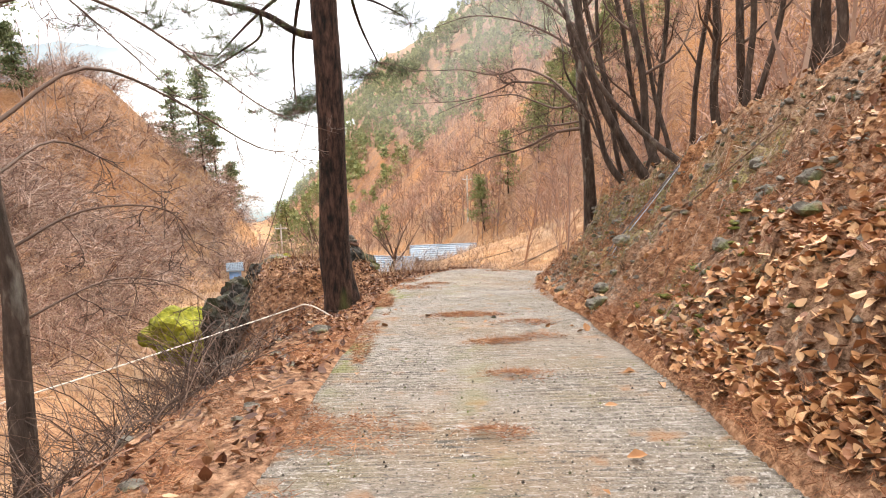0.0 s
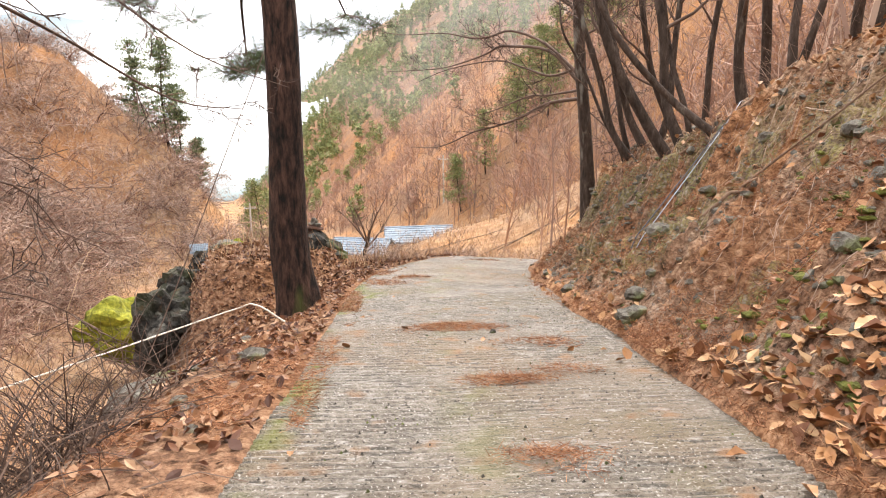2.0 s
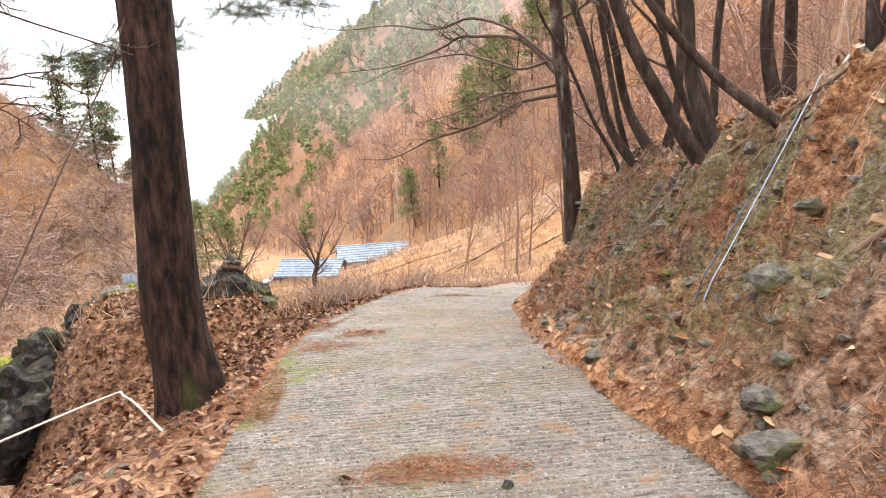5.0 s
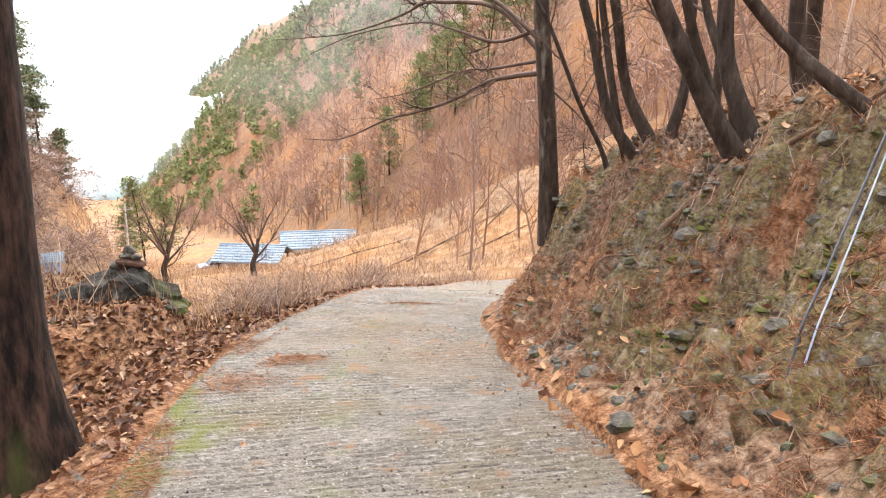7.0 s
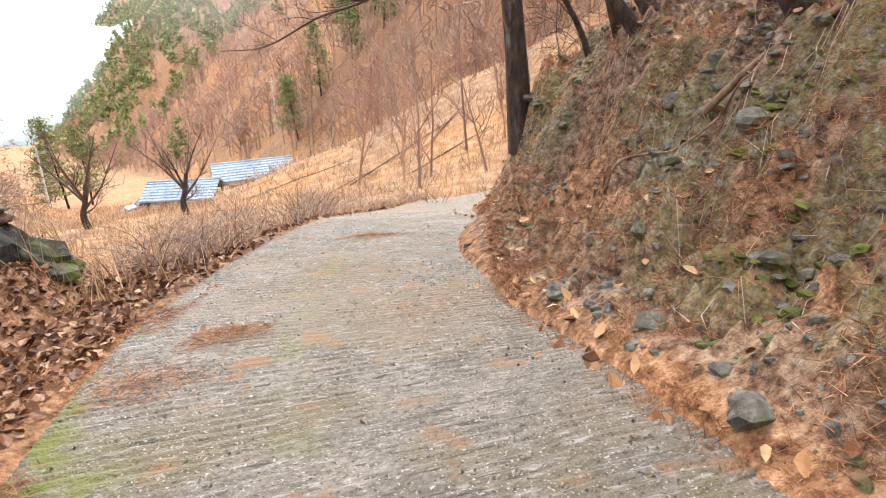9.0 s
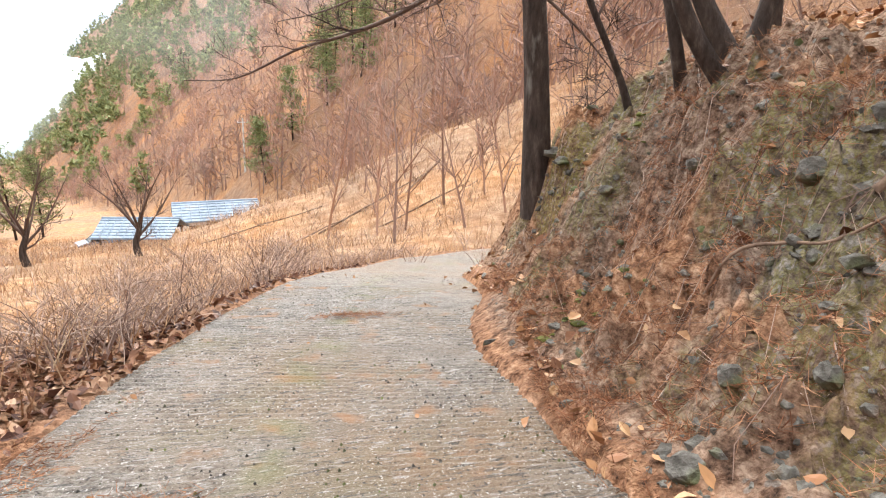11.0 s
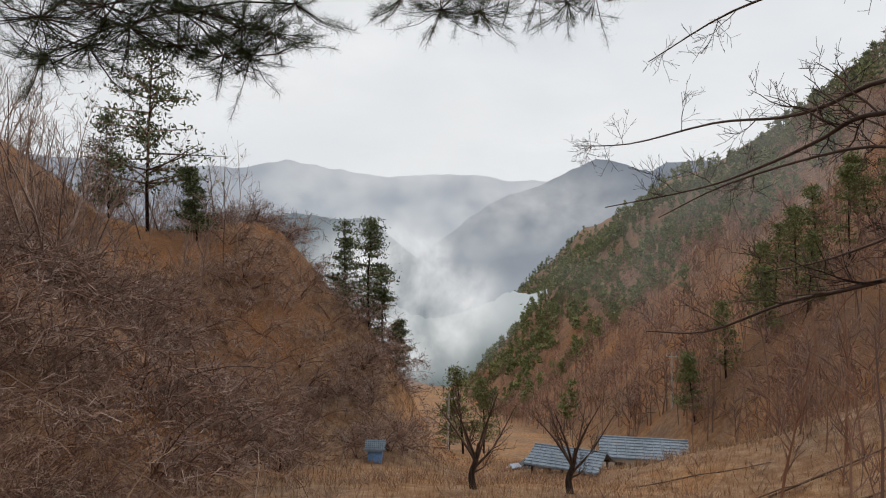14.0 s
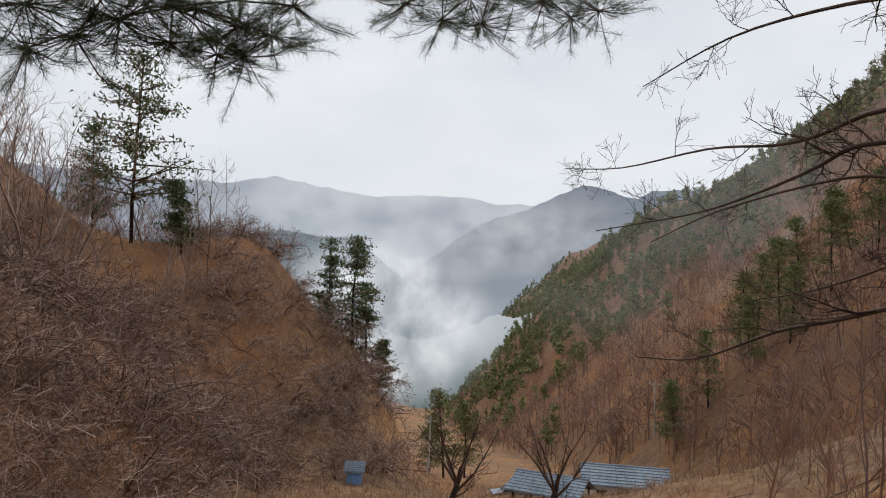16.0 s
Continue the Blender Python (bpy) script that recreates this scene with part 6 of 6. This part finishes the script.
# ---- farmstead down the valley ----
ROOF = material("blue_tile_roof", [(0.3, (0.13, 0.17, 0.22)), (0.7, (0.23, 0.29, 0.35))], 3, 5, 0.6, 0.2, spots=[(0.8, 0.6, 0.72, (0.2, 0.2, 0.2))])
WALL_W = plain("whitewashed_wall", (0.66, 0.63, 0.58), 0.85)
WALL_B = plain("blue_board", (0.16, 0.32, 0.6), 0.6)
TIMBER = plain("dark_timber", (0.09, 0.06, 0.045), 0.8, vary=0.35)
STEEL = plain("grey_steel", (0.5, 0.52, 0.54), 0.4, 0.6)
PAINT = plain("grey_car_paint", (0.28, 0.33, 0.42), 0.25, 0.4, 0.05)
GLASS = plain("dark_glass", (0.02, 0.025, 0.03), 0.08)
RUBBER = plain("black_rubber", (0.02, 0.02, 0.02), 0.8)
POLE = plain("concrete_pole", (0.42, 0.42, 0.4), 0.8)
YARD = material("yard_concrete", [(0.3, (0.3, 0.25, 0.21)), (0.7, (0.46, 0.41, 0.36))], 1.5, 6, 0.85, 0.2)


def tiled_slope(ob, name, a, b, c, d, mat, rows=7):
    """A roof slope over the corners a, b (ridge) and c, d (eave, under b and a): a slab with a raised course per row."""
    a, b, c, d = (np.array(p, float) for p in (a, b, c, d))
    slab_v = np.array([a, b, c, d, *(p - [0, 0, 0.08] for p in (a, b, c, d))])
    f = np.array([(0, 1, 2, 3), (7, 6, 5, 4), (0, 4, 5, 1), (1, 5, 6, 2), (2, 6, 7, 3), (3, 7, 4, 0)])
    roof = part(name, (slab_v, f), mat, ob, "blue-grey tiled roof slope", False)
    for k in range(rows):
        t0, t1 = k / rows, (k + 0.93) / rows
        p0, p1, q0, q1 = a + (d - a) * t0, b + (c - b) * t0, a + (d - a) * t1, b + (c - b) * t1
        for j in range(1):
            v = np.array([p0 + [0, 0, 0.005], p1 + [0, 0, 0.005], q1 + [0, 0, 0.06], q0 + [0, 0, 0.06], q1 + [0, 0, 0.0], q0 + [0, 0, 0.0]])
            part("tile_course", (v, np.array([(0, 1, 2, 3), (3, 2, 4, 5)])), mat, roof, "", False)
    n = 10
    for j in range(1, n):
        t = j / n
        p, q = a + (b - a) * t, d + (c - d) * t
        w = (b - a) / np.linalg.norm(b - a) * 0.035
        v = np.array([p - w + [0, 0, 0.02], p + w + [0, 0, 0.02], q + w + [0, 0, 0.07], q - w + [0, 0, 0.07], p + [0, 0, 0.08], q + [0, 0, 0.12]])
        part("rib", (v, np.array([(0, 4, 5, 3), (4, 1, 2, 5)])), mat, roof, "", False)
    return roof


def gabled(name, label, x, y, z, length, depth, wall_h, rise, turn, wall_mat, roof_mat, posts=False, over=0.35, rows=7):
    """A long low building (or an open shelter on posts) with a ridge along its length."""
    ob = thing(name, label, "building", x, y, z)
    L, D = length / 2, depth / 2
    tr = lambda pts: turned(np.array(pts, float) + (x, y, z), turn, (x, y))
    if posts:
        for px in (-L + 0.2, 0, L - 0.2):
            for py in (-D + 0.2, D - 0.2):
                v, f = box(x + px - 0.08, y + py - 0.08, z - 0.3, x + px + 0.08, y + py + 0.08, z + wall_h, turn, (x, y))
                part("post", (v, f), TIMBER, ob, "", False)
        for py in (-D + 0.2, D - 0.2):
            part("beam", box(x - L, y + py - 0.07, z + wall_h - 0.16, x + L, y + py + 0.07, z + wall_h - 0.02, turn, (x, y)), TIMBER, ob, "", False)
    else:
        part("wall", box(x - L, y - D, z - 0.6, x + L, y + D, z + wall_h, turn, (x, y)), wall_mat, ob, "", False)
        for sx in (-1, 1):
            g = tr([(sx * L, -D, wall_h), (sx * L, D, wall_h), (sx * L, 0, wall_h + rise - 0.05), (sx * (L - 0.1), -D, wall_h), (sx * (L - 0.1), D, wall_h), (sx * (L - 0.1), 0, wall_h + rise - 0.05)])
            part("gable", (g, np.array([(0, 1, 2), (5, 4, 3), (0, 3, 4), (0, 4, 1)])), wall_mat, ob, "", False)
        for k in range(3 if wall_h > 1.5 else 0):
            wx = -L + length * (0.2 + 0.3 * k)
            win = part("window", box(x + wx - 0.45, y - D - 0.04, z + 0.9, x + wx + 0.45, y - D + 0.02, z + 1.8, turn, (x, y)), TIMBER, ob, "", False)
            part("pane", box(x + wx - 0.38, y - D - 0.06, z + 0.97, x + wx + 0.38, y - D - 0.03, z + 1.73, turn, (x, y)), GLASS, win, "", False)
    Lo, Do = L + over, D + over
    e = wall_h - rise * over / D
    r = tr([(-Lo, 0, wall_h + rise), (Lo, 0, wall_h + rise), (Lo, -Do, e), (-Lo, -Do, e), (Lo, Do, e), (-Lo, Do, e)])
    tiled_slope(ob, "roof", r[0], r[1], r[2], r[3], roof_mat, rows)
    tiled_slope(ob, "roof", r[1], r[0], r[5], r[4], roof_mat, rows)
    part("ridge_cap", tubes([(r[None, :2], np.full((1, 2), 0.025 * depth))], 8), roof_mat, ob)
    return ob


gabled("shed", "long low shed with a blue-grey tiled roof and white walls", -0.3, 78.0, -15.3, 7.2, 4.6, 2.4, 1.15, 5, WALL_W, ROOF)
gabled("open_shelter", "open timber shelter with a pale blue tiled roof", -6.2, 71.0, -14.6, 5.6, 4.4, 1.9, 1.0, -14, WALL_W, ROOF, posts=True)
hx, hy = place(-21.6, 49)
gabled("hut", "tiny blue-walled hut with a tiled roof in the field", hx, hy, gz(hx, hy) + 0.05, 1.0, 1.0, 0.95, 0.4, 18, WALL_B, ROOF, over=0.22, rows=5)
v, f = box(-13, 64, 0, 2, 80, 0.06)
v[:, 2] += np.where(v[:, 1] < 70, -14.3, -15.6)
yard = mesh_object("yard", v, f, YARD)
tagged(yard, "worn pale concrete yard round the farm sheds", "yard", kind="structure")


def car(x, y, z, turn):
    ob = thing("car", "small grey-blue car parked behind the shelter", "car", x, y, z)
    prof = np.array([(-2.0, 0.35), (-2.05, 0.75), (-1.2, 0.92), (-0.6, 1.42), (0.9, 1.45), (1.6, 0.98), (2.05, 0.85), (2.05, 0.35)])
    for nm, pts, w, mat in (("body", prof[[0, 1, 2, 5, 6, 7]], 0.82, PAINT), ("cabin", np.array([(-1.2, 0.9), (-0.55, 1.4), (0.9, 1.42), (1.6, 0.94)]), 0.74, GLASS), ("roof", np.array([(-0.62, 1.38), (-0.5, 1.46), (0.85, 1.47), (0.98, 1.4)]), 0.72, PAINT)):
        n = len(pts)
        v = np.array([(x + p[0], y + sgn * w, z + p[1]) for sgn in (-1, 1) for p in pts])
        f = [(k, (k + 1) % n, n + (k + 1) % n, n + k) for k in range(n)]
        f += [(0, k + 1, k, 0) for k in ()]
        cap = [(0, k, k + 1, k + 1) for k in range(1, n - 1)]
        tri = np.array([(0, k + 1, k) for k in range(1, n - 1)] + [(n, n + k, n + k + 1) for k in range(1, n - 1)])
        q = np.array(f)
        tris = np.concatenate([q[:, [0, 1, 2]], q[:, [0, 2, 3]], tri])
        part(nm, (turned(v, turn, (x, y)), tris), mat, ob, "", False)
    for wx in (-1.3, 1.3):
        for wy in (-0.8, 0.8):
            c = turned(np.array([(x + wx, y + wy - 0.1, z + 0.32), (x + wx, y + wy + 0.1, z + 0.32)]), turn, (x, y))
            part("wheel", tubes([(c[None], np.full((1, 2), 0.32))], 14), RUBBER, ob)


car(-10.2, 76.4, -15.5, 20)


def utility_pole(az, dist, h, label):
    x, y = place(az, dist)
    z = gz(x, y)
    ob = thing("utility_pole", label, "pole", x, y, z - 0.2, "utility poles")
    part("pole", tubes([(np.array([[(x, y, z - 0.4), (x, y, z + h / 2), (x, y, z + h)]]), np.array([[0.16, 0.13, 0.1]]))], 10), POLE, ob)
    part("crossarm", box(x - 0.8, y - 0.05, z + h - 0.7, x + 0.8, y + 0.05, z + h - 0.6), STEEL, ob, "", False)
    for k in (-0.7, 0, 0.7):
        part("insulator", tubes([(np.array([[(x + k, y, z + h - 0.6), (x + k, y, z + h - 0.42)]]), np.array([[0.06, 0.03]]))], 8), WALL_W, ob)


utility_pole(-15.6, 82, 7.5, "grey concrete utility pole beside the field")
utility_pole(2.5, 104, 8.0, "grey utility pole among the trees behind the farm")


def field_stakes():
    rng = np.random.default_rng(71)
    for i in range(7):
        x, y = -3.3 - 2.2 * rng.random(), 7 + 5 * rng.random()
        z, h = gz(x, y), 0.3 + 0.25 * rng.random()
        v, f = tubes([(np.array([[(0, 0, -0.15), (0.02, 0, h / 2), (0.03, 0.02, h)]]), np.array([[0.03, 0.028, 0.024]]))], 7)
        ob = mesh_object("stump", v, f, WOOD_LOG)
        ob.location = (x, y, z)
        tagged(ob, "short broken grey-brown stem standing in leaves", "stump", "broken stems")


field_stakes()
